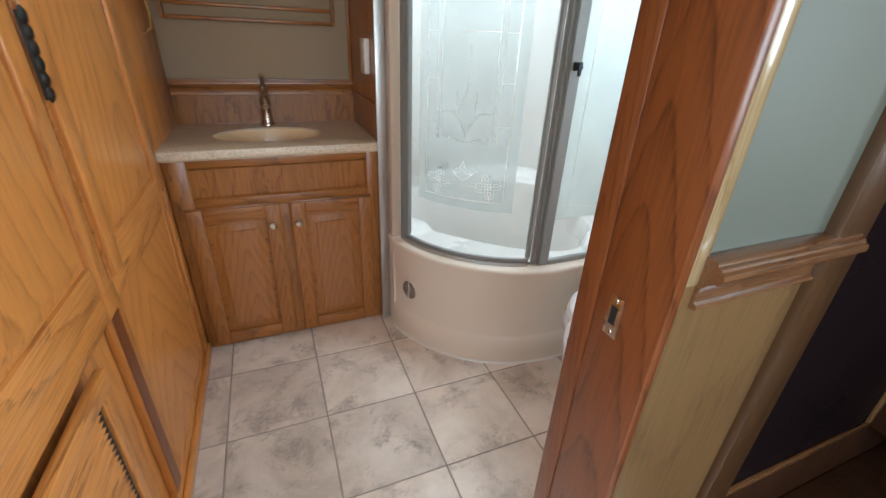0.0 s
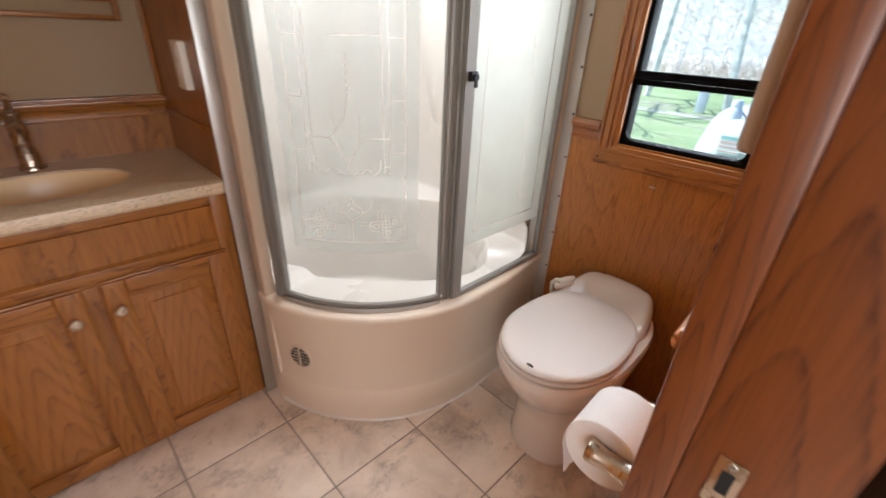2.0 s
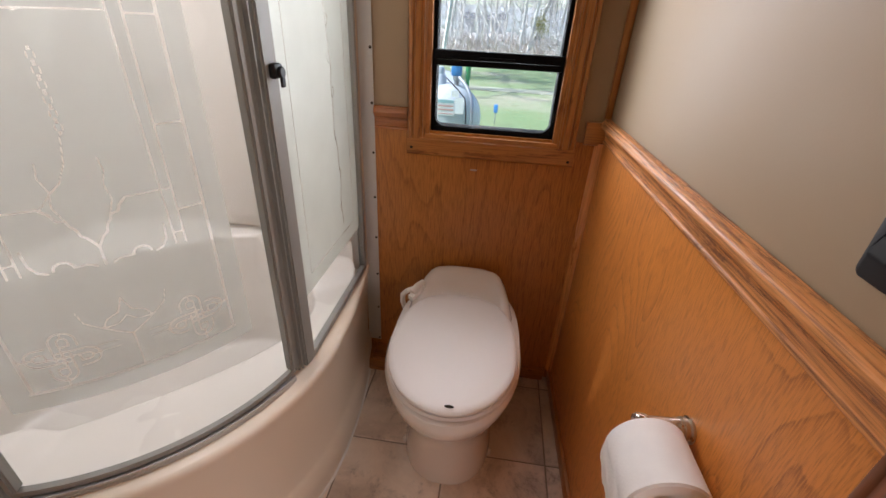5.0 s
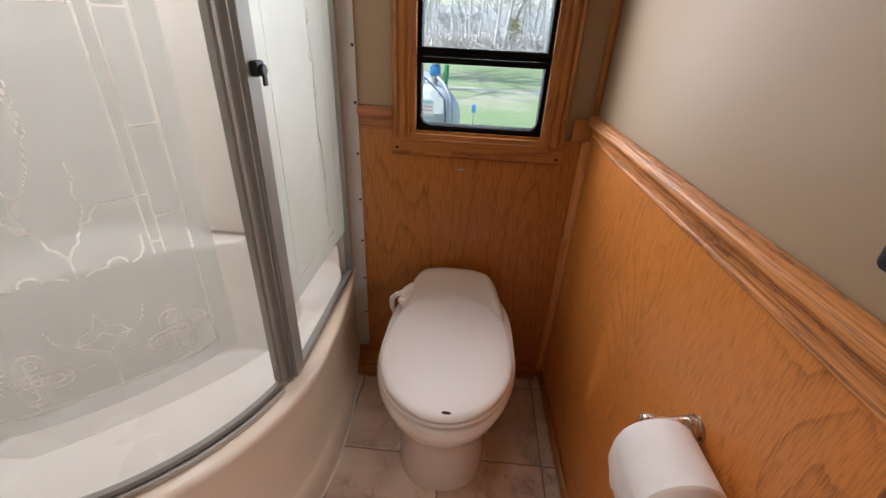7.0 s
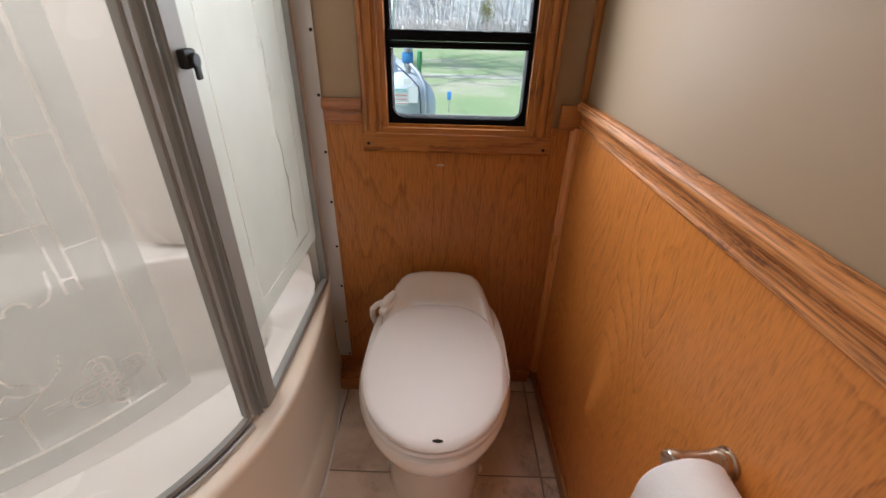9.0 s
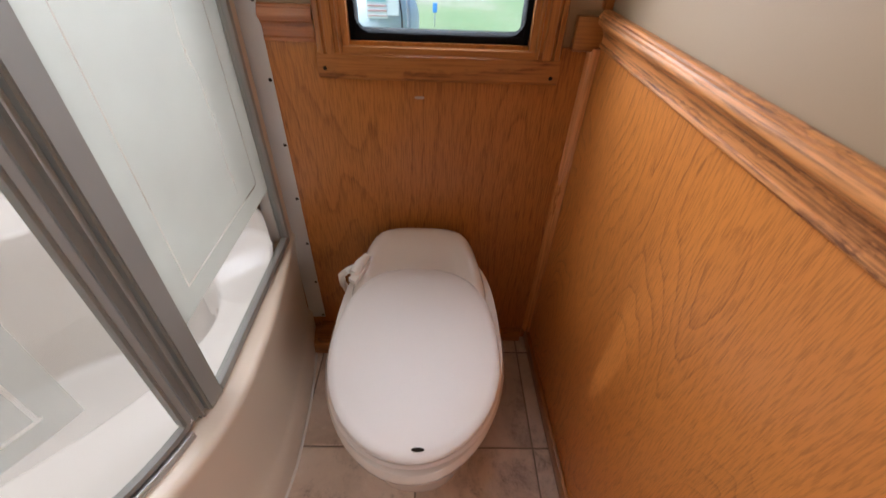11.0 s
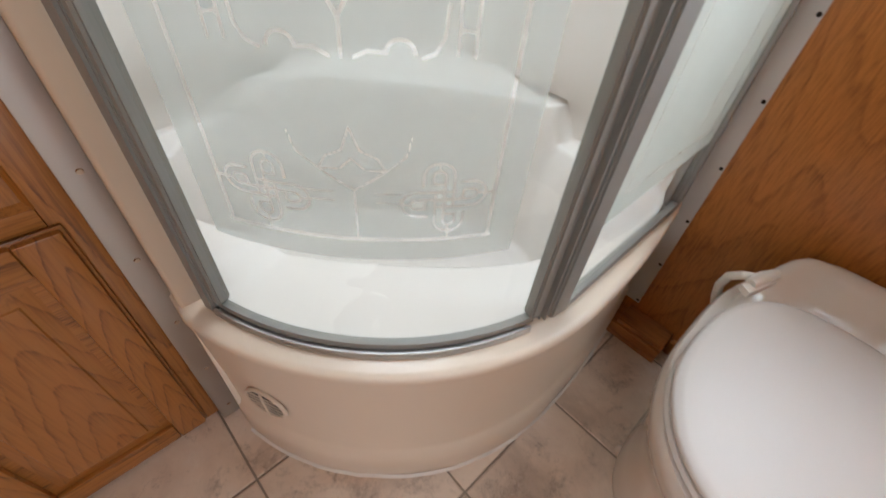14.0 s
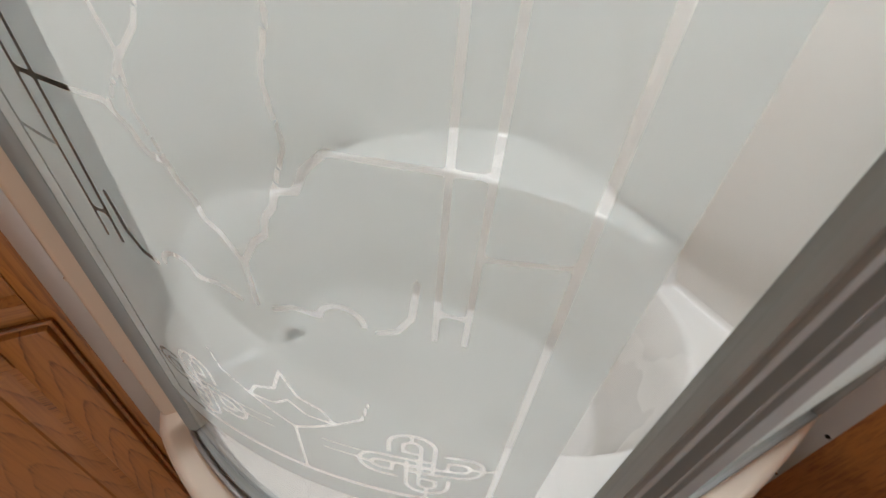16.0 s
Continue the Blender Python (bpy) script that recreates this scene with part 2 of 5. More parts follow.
OAK_L, OAK_D = (0.47, 0.190, 0.048), (0.18, 0.056, 0.013)
VAN_L, VAN_D = (0.415, 0.160, 0.031), (0.120, 0.039, 0.008)
M = dict(
    tinted=glass("tinted_window_glass", (0.80, 0.86, 0.88)),
    oak_z=oak("honey_oak_upright", OAK_L, OAK_D, "z"), oak_x=oak("honey_oak_along_x", OAK_L, OAK_D, "x"), oak_y=oak("honey_oak_along_y", OAK_L, OAK_D, "y"),
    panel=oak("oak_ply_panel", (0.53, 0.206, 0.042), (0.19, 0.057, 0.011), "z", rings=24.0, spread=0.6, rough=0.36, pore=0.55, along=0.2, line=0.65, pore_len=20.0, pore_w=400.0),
    # same ply as panel, base lightened for the stronger light on the south side
    panel_s=oak("oak_ply_panel_figured_lit", (0.77, 0.285, 0.060), (0.33, 0.100, 0.020), "z", rings=27.0, spread=0.8, rough=0.36, pore=0.42, along=0.34, line=0.95, pore_len=30.0, pore_w=400.0, patchy=True),
    van_z=oak("vanity_oak_upright", VAN_L, VAN_D, "z", rings=13, along=0.16, spread=1.2), van_x=oak("vanity_oak_along_x", VAN_L, VAN_D, "x", rings=11),
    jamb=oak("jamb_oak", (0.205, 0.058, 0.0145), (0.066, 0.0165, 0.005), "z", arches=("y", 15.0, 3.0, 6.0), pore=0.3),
    van_panel=oak("vanity_oak_flat_sawn", VAN_L, VAN_D, "z", arches=("x", 5.0, 9.0, 2.5), pore=0.25, line=0.8, coat=0.35), van_stile=oak("vanity_oak_stile", VAN_L, VAN_D, "z", arches=("x", 7.0, 3.0, 2.5), pore=0.25),
    closet_panel=oak("closet_oak_flat_sawn", (0.68, 0.272, 0.056), (0.23, 0.078, 0.016), "z", arches=("y", 5.0, 8.0, 3.5), pore=0.3, line=0.8),
    hallvinyl=plain("grey_green_hall_vinyl", (0.135, 0.137, 0.108), 0.55, vary=0.03, scale=3.0, relief=0.1, fine=420.0),
    closet=oak("closet_oak", (0.68, 0.272, 0.056), (0.23, 0.078, 0.016), "z", rings=7.0), closet_y=oak("closet_oak_rails", (0.68, 0.272, 0.056), (0.23, 0.078, 0.016), "y", rings=9.0),
    hall_brown=oak("hall_stile_oak", (0.085, 0.040, 0.015), (0.045, 0.020, 0.007), "z", rings=7.0, rough=0.3), pale=oak("pale_oak_ply", (0.20, 0.110, 0.040), (0.125, 0.066, 0.023), "z", rings=6.0, rough=0.4), pale_x=oak("hall_rail_oak", (0.19, 0.085, 0.034), (0.09, 0.036, 0.014), "x", rough=0.22, rings=8.0, coat=0.6),
    pale_z=oak("hall_strip_oak", (0.42, 0.30, 0.16), (0.26, 0.16, 0.07), "z", rough=0.14, rings=8.0, coat=0.7),
    # rail_x is lightened to carry bounce light that rail_y does not get
    rail_x=oak("chair_rail_oak_lit", (0.82, 0.340, 0.100), (0.17, 0.050, 0.014), "x", rings=9.0, pore=0.85, spread=2.4, along=0.05, rough=0.42, coat=0.07), rail_y=oak("chair_rail_oak_short", (0.46, 0.165, 0.05), (0.14, 0.042, 0.013), "y", rings=7.0, spread=2.2, along=0.05, rough=0.24, coat=0.6),
    paint=plain("beige_wall_vinyl", (0.350, 0.247, 0.147), 0.6, vary=0.03, scale=3.0, relief=0.12, fine=420.0),
    ceiling=plain("white_ceiling_vinyl", (0.60, 0.565, 0.51), 0.7, vary=0.02, relief=0.1),
    tub=plain("cream_moulded_acrylic", (0.80, 0.757, 0.708), 0.27, vary=0.015, scale=2.0, relief=0.0, coat=0.12),
    apron=plain("almond_moulded_acrylic", (0.72, 0.612, 0.49), 0.36, vary=0.02, scale=2.0, relief=0.0, coat=0.1),
    china=plain("bone_porcelain", (0.72, 0.66, 0.60), 0.1, vary=0.015, scale=3.0, relief=0.0, coat=0.4),
    lid=plain("bone_plastic_lid", (0.72, 0.67, 0.63), 0.5, vary=0.015, scale=3.0, relief=0.0, spec=0.35),
    flange=plain("tan_moulded_flange", (0.56, 0.44, 0.325), 0.45, vary=0.03, scale=4.0, relief=0.0),
    # the corner strip's pale highlight is put into its base colour
    trim_z=oak("highlit_oak_trim", (0.74, 0.31, 0.095), (0.34, 0.11, 0.03), "z", rough=0.3, rings=5.0, coat=0.3),
    metal=plain("brushed_aluminium", (0.265, 0.262, 0.243), 0.5, 0.12, vary=0.04, scale=9.0, relief=0.0),
    strip=plain("bright_aluminium_strip", (0.52, 0.51, 0.50), 0.40, 1.0, vary=0.04, scale=8.0, relief=0.0),
    pale_strip=plain("pale_satin_strip", (0.60, 0.61, 0.60), 0.42, 0.2, vary=0.04, scale=8.0, relief=0.0),
    nickel=plain("brushed_nickel", (0.56, 0.48, 0.39), 0.28, 1.0, vary=0.06, scale=40.0, relief=0.03),
    chrome=plain("worn_chrome", (0.68, 0.67, 0.66), 0.14, 1.0, vary=0.05, scale=40.0, relief=0.0),
    seal=plain("black_window_rubber", (0.008, 0.008, 0.009), 0.9, vary=0.1, relief=0.0, spec=0.05),
    black=plain("black_plastic", (0.014, 0.015, 0.017), 0.5, vary=0.1, relief=0.03, spec=0.3),
    white=plain("white_plastic", (0.74, 0.70, 0.64), 0.35, vary=0.03, relief=0.0),
    boxbeige=plain("beige_plastic", (0.46, 0.36, 0.27), 0.45, vary=0.03, relief=0.0),
    paper=plain("white_tissue_paper", (0.84, 0.82, 0.80), 0.9, vary=0.03, scale=30.0, relief=0.35, fine=260.0),
    card=plain("grey_card", (0.42, 0.36, 0.30), 0.9, vary=0.05),
    grout=plain("grey_brown_grout", (0.27, 0.222, 0.175), 0.85, vary=0.15, scale=12.0, relief=0.3),
    counter=speckled("speckled_cast_counter", (0.71, 0.56, 0.385), (0.27, 0.19, 0.11)),
    sink=plain("almond_sink", (0.90, 0.67, 0.385), 0.34, vary=0.02, relief=0.0, coat=0.3),
    tile=stone_tile("stone_look_tile"),
    clear=glass("clear_glass", (0.97, 0.985, 0.978)), frost=glass("etched_glass", (0.965, 0.982, 0.97), 0.54, (0.605, 0.637, 0.614), 0.7), frost_pane=glass("denser_etched_glass", (0.955, 0.982, 0.965), 0.86, (0.67, 0.715, 0.675), 0.7),
    dome=glass("milky_skylight_dome", (0.95, 0.97, 1.0), 0.96, (0.9, 0.9, 0.9)),
    dark=plain("dark_smoked_glass", (0.010, 0.006, 0.007), 0.3, vary=0.1, relief=0.0, spec=0.02),
    darkwood=oak("dark_hall_wood", (0.050, 0.020, 0.009), (0.022, 0.009, 0.004), "z", rough=0.6, coat=0.0),
    brass=plain("aged_brass", (0.55, 0.38, 0.16), 0.3, 1.0, vary=0.1, scale=30.0),
    bronze=plain("dark_bronze", (0.022, 0.016, 0.011), 0.45, 0.6, vary=0.15, scale=40.0),
)

for k in ("darkwood",):
    M[k].node_tree.nodes["Principled BSDF"].inputs["Specular IOR Level"].default_value = 0.1


# ---- mesh helpers ----
def mesh_of(name, bm, smooth=35):
    me = bpy.data.meshes.new(name)
    bmesh.ops.recalc_face_normals(bm, faces=bm.faces)
    bm.to_mesh(me)
    bm.free()
    if smooth:
        me.polygons.foreach_set("use_smooth", [True] * len(me.polygons))
        me.set_sharp_from_angle(angle=radians(smooth))
    return me


def part(name, bm, material, parent=None, label="", smooth=35):
    """Links a bmesh as one mesh object, under a thing where one is given."""
    ob = new(name, mesh_of(name, bm, smooth))
    ob.data.materials.append(M[material] if isinstance(material, str) else material)
    if parent:
        ob.parent = parent
    if label:
        ob["label"] = label
    return ob


def thing(name, at, label, category, group=""):
    """An Empty at the foot of a thing; its parts are built in world metres and hung on it."""
    ob = new(name)
    ob.location = at
    ob.empty_display_size = 0.05
    tagged(ob, label, category, group)
    return ob


def hang(parent):
    """Keeps parts, built in world metres, where they are under their thing."""
    bpy.context.view_layer.update()
    for o in parent.children:
        o.matrix_parent_inverse = parent.matrix_world.inverted()


def box(x0, x1, y0, y1, z0, z1, r=0.0, seg=2, bm=None):
    bm = bm or bmesh.new()
    out = bmesh.ops.create_cube(bm, size=1.0, matrix=Matrix.LocRotScale(((x0 + x1) / 2, (y0 + y1) / 2, (z0 + z1) / 2), None, (x1 - x0, y1 - y0, z1 - z0)))
    if r:
        vs = set(out["verts"])
        bmesh.ops.bevel(bm, geom=[e for e in bm.edges if e.verts[0] in vs], offset=r, segments=seg, profile=0.5, affect="EDGES")
    return bm


def tube(points, radius, seg=10, bm=None, closed=False):
    """A round bar along a line of points; radius may be a list."""
    bm = bm or bmesh.new()
    pts = [Vector(p) for p in points]
    rings, n = [], len(pts)
    for k, p in enumerate(pts):
        a, b = pts[k - 1 if (k or closed) else 0], pts[(k + 1) % n if (k < n - 1 or closed) else k]
        d = (b - a).normalized()
        u = d.orthogonal().normalized() if not rings else (rings[-1][1] - d * rings[-1][1].dot(d)).normalized()
        v = d.cross(u)
        r = radius[k] if isinstance(radius, (list, tuple)) else radius
        rings.append(([bm.verts.new(p + r * (math.cos(q) * u + math.sin(q) * v)) for q in (2 * math.pi * s / seg for s in range(seg))], u))
    for k in range(n if closed else n - 1):
        a, b = rings[k][0], rings[(k + 1) % n][0]
        for s in range(seg):
            bm.faces.new((a[s], a[(s + 1) % seg], b[(s + 1) % seg], b[s]))
    if not closed:
        bm.faces.new(rings[0][0])
        bm.faces.new(rings[-1][0])
    return bm


def lathe(profile, m, seg=32, bm=None):
    """Turns a profile of (radius, height) round the z axis of the pose m."""
    bm = bm or bmesh.new()
    rings = []
    for r, h in profile:
        if r < 1e-5:
            rings.append([bm.verts.new(m @ Vector((0, 0, h)))])
        else:
            rings.append([bm.verts.new(m @ Vector((r * math.cos(q), r * math.sin(q), h))) for q in (2 * math.pi * s / seg for s in range(seg))])
    for a, b in zip(rings, rings[1:]):
        for s in range(seg):
            f = [a[s % len(a)], a[(s + 1) % len(a)], b[(s + 1) % len(b)], b[s % len(b)]]
            f = list(dict.fromkeys(f))
            if len(f) > 2:
                bm.faces.new(f)
    for end in (rings[0], rings[-1]):
        if len(end) > 2:
            bm.faces.new(end)
    return bm


def sweep(path, profile, bm=None, caps=True):
    """Sweeps a closed profile of (out, up) along a level path of (x, y); out is to the right of the way."""
    bm = bm or bmesh.new()
    rings, n = [], len(path)
    for k, (x, y) in enumerate(path):
        d0 = Vector(path[k]) - Vector(path[k - 1]) if k else Vector(path[1]) - Vector(path[0])
        d1 = Vector(path[k + 1]) - Vector(path[k]) if k < n - 1 else d0
        d0, d1 = d0.normalized(), d1.normalized()
        d = (d0 + d1).normalized()
        out = Vector((d.y, -d.x)) / max(0.3, d.dot(d1))
        rings.append([bm.verts.new((x + o * out.x, y + o * out.y, z)) for o, z in profile])
    m = len(profile)
    for a, b in zip(rings, rings[1:]):
        for s in range(m):
            bm.faces.new((a[s], a[(s + 1) % m], b[(s + 1) % m], b[s]))
    if caps:
        bm.faces.new(rings[0])
        bm.faces.new(rings[-1])
    return bm


def loft(rings, bm=None, close_first=False, close_last=False, loop=True):
    """Skins rings of equally many points."""
    bm = bm or bmesh.new()
    vs = [[bm.verts.new(p) for p in ring] for ring in rings]
    n = len(vs[0])
    for a, b in zip(vs, vs[1:]):
        for s in range(n if loop else n - 1):
            bm.faces.new((a[s], a[(s + 1) % n], b[(s + 1) % n], b[s]))
    if close_first:
        bm.faces.new(vs[0])
    if close_last:
        bm.faces.new(vs[-1])
    return bm


def arc(cx, cy, r, a0, a1, n):
    return [(cx + r * math.cos(radians(a0 + (a1 - a0) * k / n)), cy + r * math.sin(radians(a0 + (a1 - a0) * k / n))) for k in range(n + 1)]


def structure(ob, label=""):
    return tagged(ob, label, kind="structure")


RAIL = [(0, 0.0), (0.010, 0.0), (0.012, 0.003), (0.011, 0.007), (0.007, 0.009), (0.0065, 0.014), (0.007, 0.022), (0.009, 0.029), (0.013, 0.035), (0.018, 0.0385), (0.0185, 0.0415), (0.026, 0.0425), (0.0295, 0.046), (0.0305, 0.051), (0.029, 0.056), (0.025, 0.0585), (0.024, 0.062), (0.019, 0.0635), (0.0185, 0.067), (0.013, 0.069), (0, 0.069)]

# ---- the room ----
WEST, EAST, SOUTH, NORTH, TOP = -0.335, 1.485, 0.405, 2.135, 2.0
HALL_S, HALL_W, HALL_E = -1.5, -1.2, 1.9
structure(part("floor", box(HALL_W, HALL_E, HALL_S, NORTH, -0.06, -0.002), "grout"), "floor with grey-brown grout under stone-look tiles")


def wall_with_hole(name, material, label, axis, at0, at1, a0, a1, z0, z1, h0, h1, k0, k1):
    """A wall across axis from at0 to at1, with one opening h0..h1 by k0..k1 through it."""
    bm = bmesh.new()
    for b0, b1, c0, c1 in ((a0, h0, z0, z1), (h1, a1, z0, z1), (h0, h1, z0, k0), (h0, h1, k1, z1)):
        if b1 - b0 > 1e-4 and c1 - c0 > 1e-4:
            box(*((at0, at1, b0, b1) if axis == "x" else (b0, b1, at0, at1)), c0, c1, bm=bm)
    return structure(part(name, bm, material), label)


WIN = (0.56, 0.935, 0.955, 1.62)
wall_with_hole("wall_east", "paint", "beige vinyl outer wall with a small window", "x", EAST, EAST + 0.05, 0.2562, NORTH + 0.05, 0, TOP, *WIN)
structure(part("wall_north", box(WEST - 0.7, EAST, NORTH, NORTH + 0.05, 0, TOP), "paint"), "beige vinyl wall behind the vanity")
structure(part("hall_wall_vinyl", box(0.446, EAST, 0.2536, 0.2556, 0.986, TOP), "hallvinyl"), "grey-green vinyl on the hall side of the partition")
# the partition is a little out of square: its room side runs back towards the doorway
SKEW = math.atan(0.029)


def swing(ob):
    """Turns what is fixed to the partition with it, about its far corner."""
    bpy.context.view_layer.update()
    ob.matrix_world = Matrix.Translation((EAST, SOUTH, 0)) @ Matrix.Rotation(SKEW, 4, "Z") @ Matrix.Translation((-EAST, -SOUTH, 0)) @ ob.matrix_world
    return ob


bm = loft([[(0.446, 0.256, z), (EAST, 0.256, z), (EAST, SOUTH, z), (0.446, SOUTH - 0.029 * (EAST - 0.446), z)] for z in (0, TOP)], None, True, True)
structure(part("wall_south", bm, "paint"), "beige vinyl partition with oak wainscot")
# the openings in the hall walls are made up to hold the fill lamps
wall_with_hole("wall_hall_south", "paint", "plain beige hall wall with an added, unseen window", "y", HALL_S - 0.05, HALL_S, HALL_W, HALL_E, 0, TOP, -0.70, 0.60, 0.95, 1.75)
wall_with_hole("wall_hall_west", "paint", "plain beige hall wall with an added, unseen window", "x", HALL_W - 0.05, HALL_W, HALL_S, NORTH, 0, TOP, -1.05, -0.15, 1.0, 1.7)
wall_with_hole("wall_hall_east", "paint", "plain beige hall wall with an added, unseen window", "x", HALL_E, HALL_E + 0.05, HALL_S, 0.256, 0, TOP, -1.07, -0.17, 1.0, 1.7)
bm = bmesh.new()
SKY = (0.70, 1.26, 1.36, 1.88)
for b in ((HALL_W, SKY[0], HALL_S, NORTH), (SKY[1], HALL_E, HALL_S, NORTH), (SKY[0], SKY[1], HALL_S, SKY[2]), (SKY[0], SKY[1], SKY[3], NORTH)):
    box(*b, TOP, TOP + 0.05, bm=bm)
structure(part("ceiling", bm, "ceiling"), "white ceiling with an assumed skylight over the shower")

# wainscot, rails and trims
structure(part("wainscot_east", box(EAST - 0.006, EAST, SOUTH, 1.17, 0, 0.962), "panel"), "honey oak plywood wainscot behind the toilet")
part("scuff", lathe([(0, 0.0006), (0.010, 0.0005), (0.012, 0)], pose(EAST - 0.006, 0.79, 0.847, 0, -90, 0) @ Matrix.Diagonal((0.28, 1.0, 1.0, 1.0)), 16), "card", bpy.data.objects["wainscot_east"], "pale worn scuff")
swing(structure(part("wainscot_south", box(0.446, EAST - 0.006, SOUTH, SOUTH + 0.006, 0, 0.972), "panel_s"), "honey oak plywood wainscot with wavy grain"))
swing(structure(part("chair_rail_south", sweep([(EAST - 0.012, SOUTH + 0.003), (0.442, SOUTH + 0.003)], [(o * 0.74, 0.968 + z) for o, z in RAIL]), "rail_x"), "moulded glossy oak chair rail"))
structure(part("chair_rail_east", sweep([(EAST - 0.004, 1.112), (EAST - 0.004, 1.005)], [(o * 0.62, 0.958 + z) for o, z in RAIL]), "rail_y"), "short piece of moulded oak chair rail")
structure(part("chair_rail_corner", box(EAST - 0.02, EAST, 0.41, 0.47, 0.958, 1.024, 0.003), "oak_y"), "short oak rail in the corner by the window")
structure(part("corner_trim_lower", loft([[(EAST - 0.006, SOUTH + 0.007, z), (EAST - 0.026, SOUTH + 0.007, z)] + [(EAST - 0.006 - 0.020 * math.cos(q), SOUTH + 0.007 + 0.022 * math.sin(q)) + (z,) for q in (math.pi / 2 * k / 6 for k in range(1, 7))] for z in (0.05, 0.965)], None, True, True), "trim_z"), "slim quarter-round oak corner strip")
structure(part("corner_trim_upper", box(EAST - 0.02, EAST, SOUTH, SOUTH + 0.02, 1.036, TOP, 0.004), "oak_z"), "slim oak corner strip above the rail")
swing(structure(part("baseboard_south", box(0.447, EAST - 0.006, SOUTH + 0.006, SOUTH + 0.018, 0, 0.05, 0.003), "oak_x"), "slim oak baseboard"))
structure(part("baseboard_east", box(EAST - 0.028, EAST - 0.006, 0.440, 0.985, 0, 0.05, 0.004), "oak_y"), "oak baseboard behind the toilet")
blk = thing("wood_block", (1.43, 1.07, 0), "short dark oak block on the floor beside the shower", "wood block")
part("block", box(1.392, EAST - 0.0065, 0.987, 1.150, 0.0, 0.052, 0.004), "oak_y", blk)
part("cap", box(1.400, EAST - 0.0065, 0.990, 1.128, 0.0525, 0.069, 0.003), "oak_y", blk)
hang(blk)

# doorway jamb
jamb = structure(part("door_jamb", box(0.43, 0.4455, 0.245, 0.3520, 0, TOP, 0.0015), "jamb"), "dark-stained oak door jamb with a strike plate")
part("jamb_stop", box(0.4285, 0.4405, 0.3526, 0.391, 0, TOP, 0.003), "jamb", jamb)
part("jamb_back", box(0.4406, 0.4455, 0.3512, 0.374, 0, TOP), "jamb", jamb)

# divider between vanity and shower
structure(part("wall_divider", box(0.43, 0.462, 1.632, NORTH, 0, TOP), "van_z"), "oak-faced divider between vanity and shower")


def clipped_tiles():
    """Square tiles on the room's grid; those at the walls are cut."""
    floor = bpy.data.objects["floor"]
    shared = {}
    for i in range(-6, 6):
        for j in range(-8, 4):
            x0, y0 = 0.42 + 0.33 * i, 1.115 + 0.33 * j
            x1, y1 = min(x0 + 0.33, EAST), min(y0 + 0.33, NORTH)
            x0, y0 = max(x0, WEST - 0.02 if y0 > 0.1 else HALL_W), max(y0, HALL_S)
            if y1 > SOUTH > y0 and x0 > 0.4:
                y0 = 0.37 if y0 > 0.2 else y0
            if x1 - x0 < 0.02 or y1 - y0 < 0.02:
                continue
            w, d = round(x1 - x0 - 0.005, 4), round(y1 - y0 - 0.005, 4)
            if (w, d) not in shared:
                bm = bmesh.new()
                e = 0.003
                rings = [[(sx * (w / 2 - q), sy * (d / 2 - q), z) for sx, sy in ((-1, -1), (1, -1), (1, 1), (-1, 1))] for q, z in ((0, -0.006), (0, -0.0016), (e, 0.0))]
                loft(rings, bm, close_last=True)
                shared[w, d] = mesh_of("tile", bm, 0)
                shared[w, d].materials.append(M["tile"])
            t = new("tile", shared[w, d])
            t.location = ((x0 + x1) / 2, (y0 + y1) / 2, 0)
            t.parent = floor


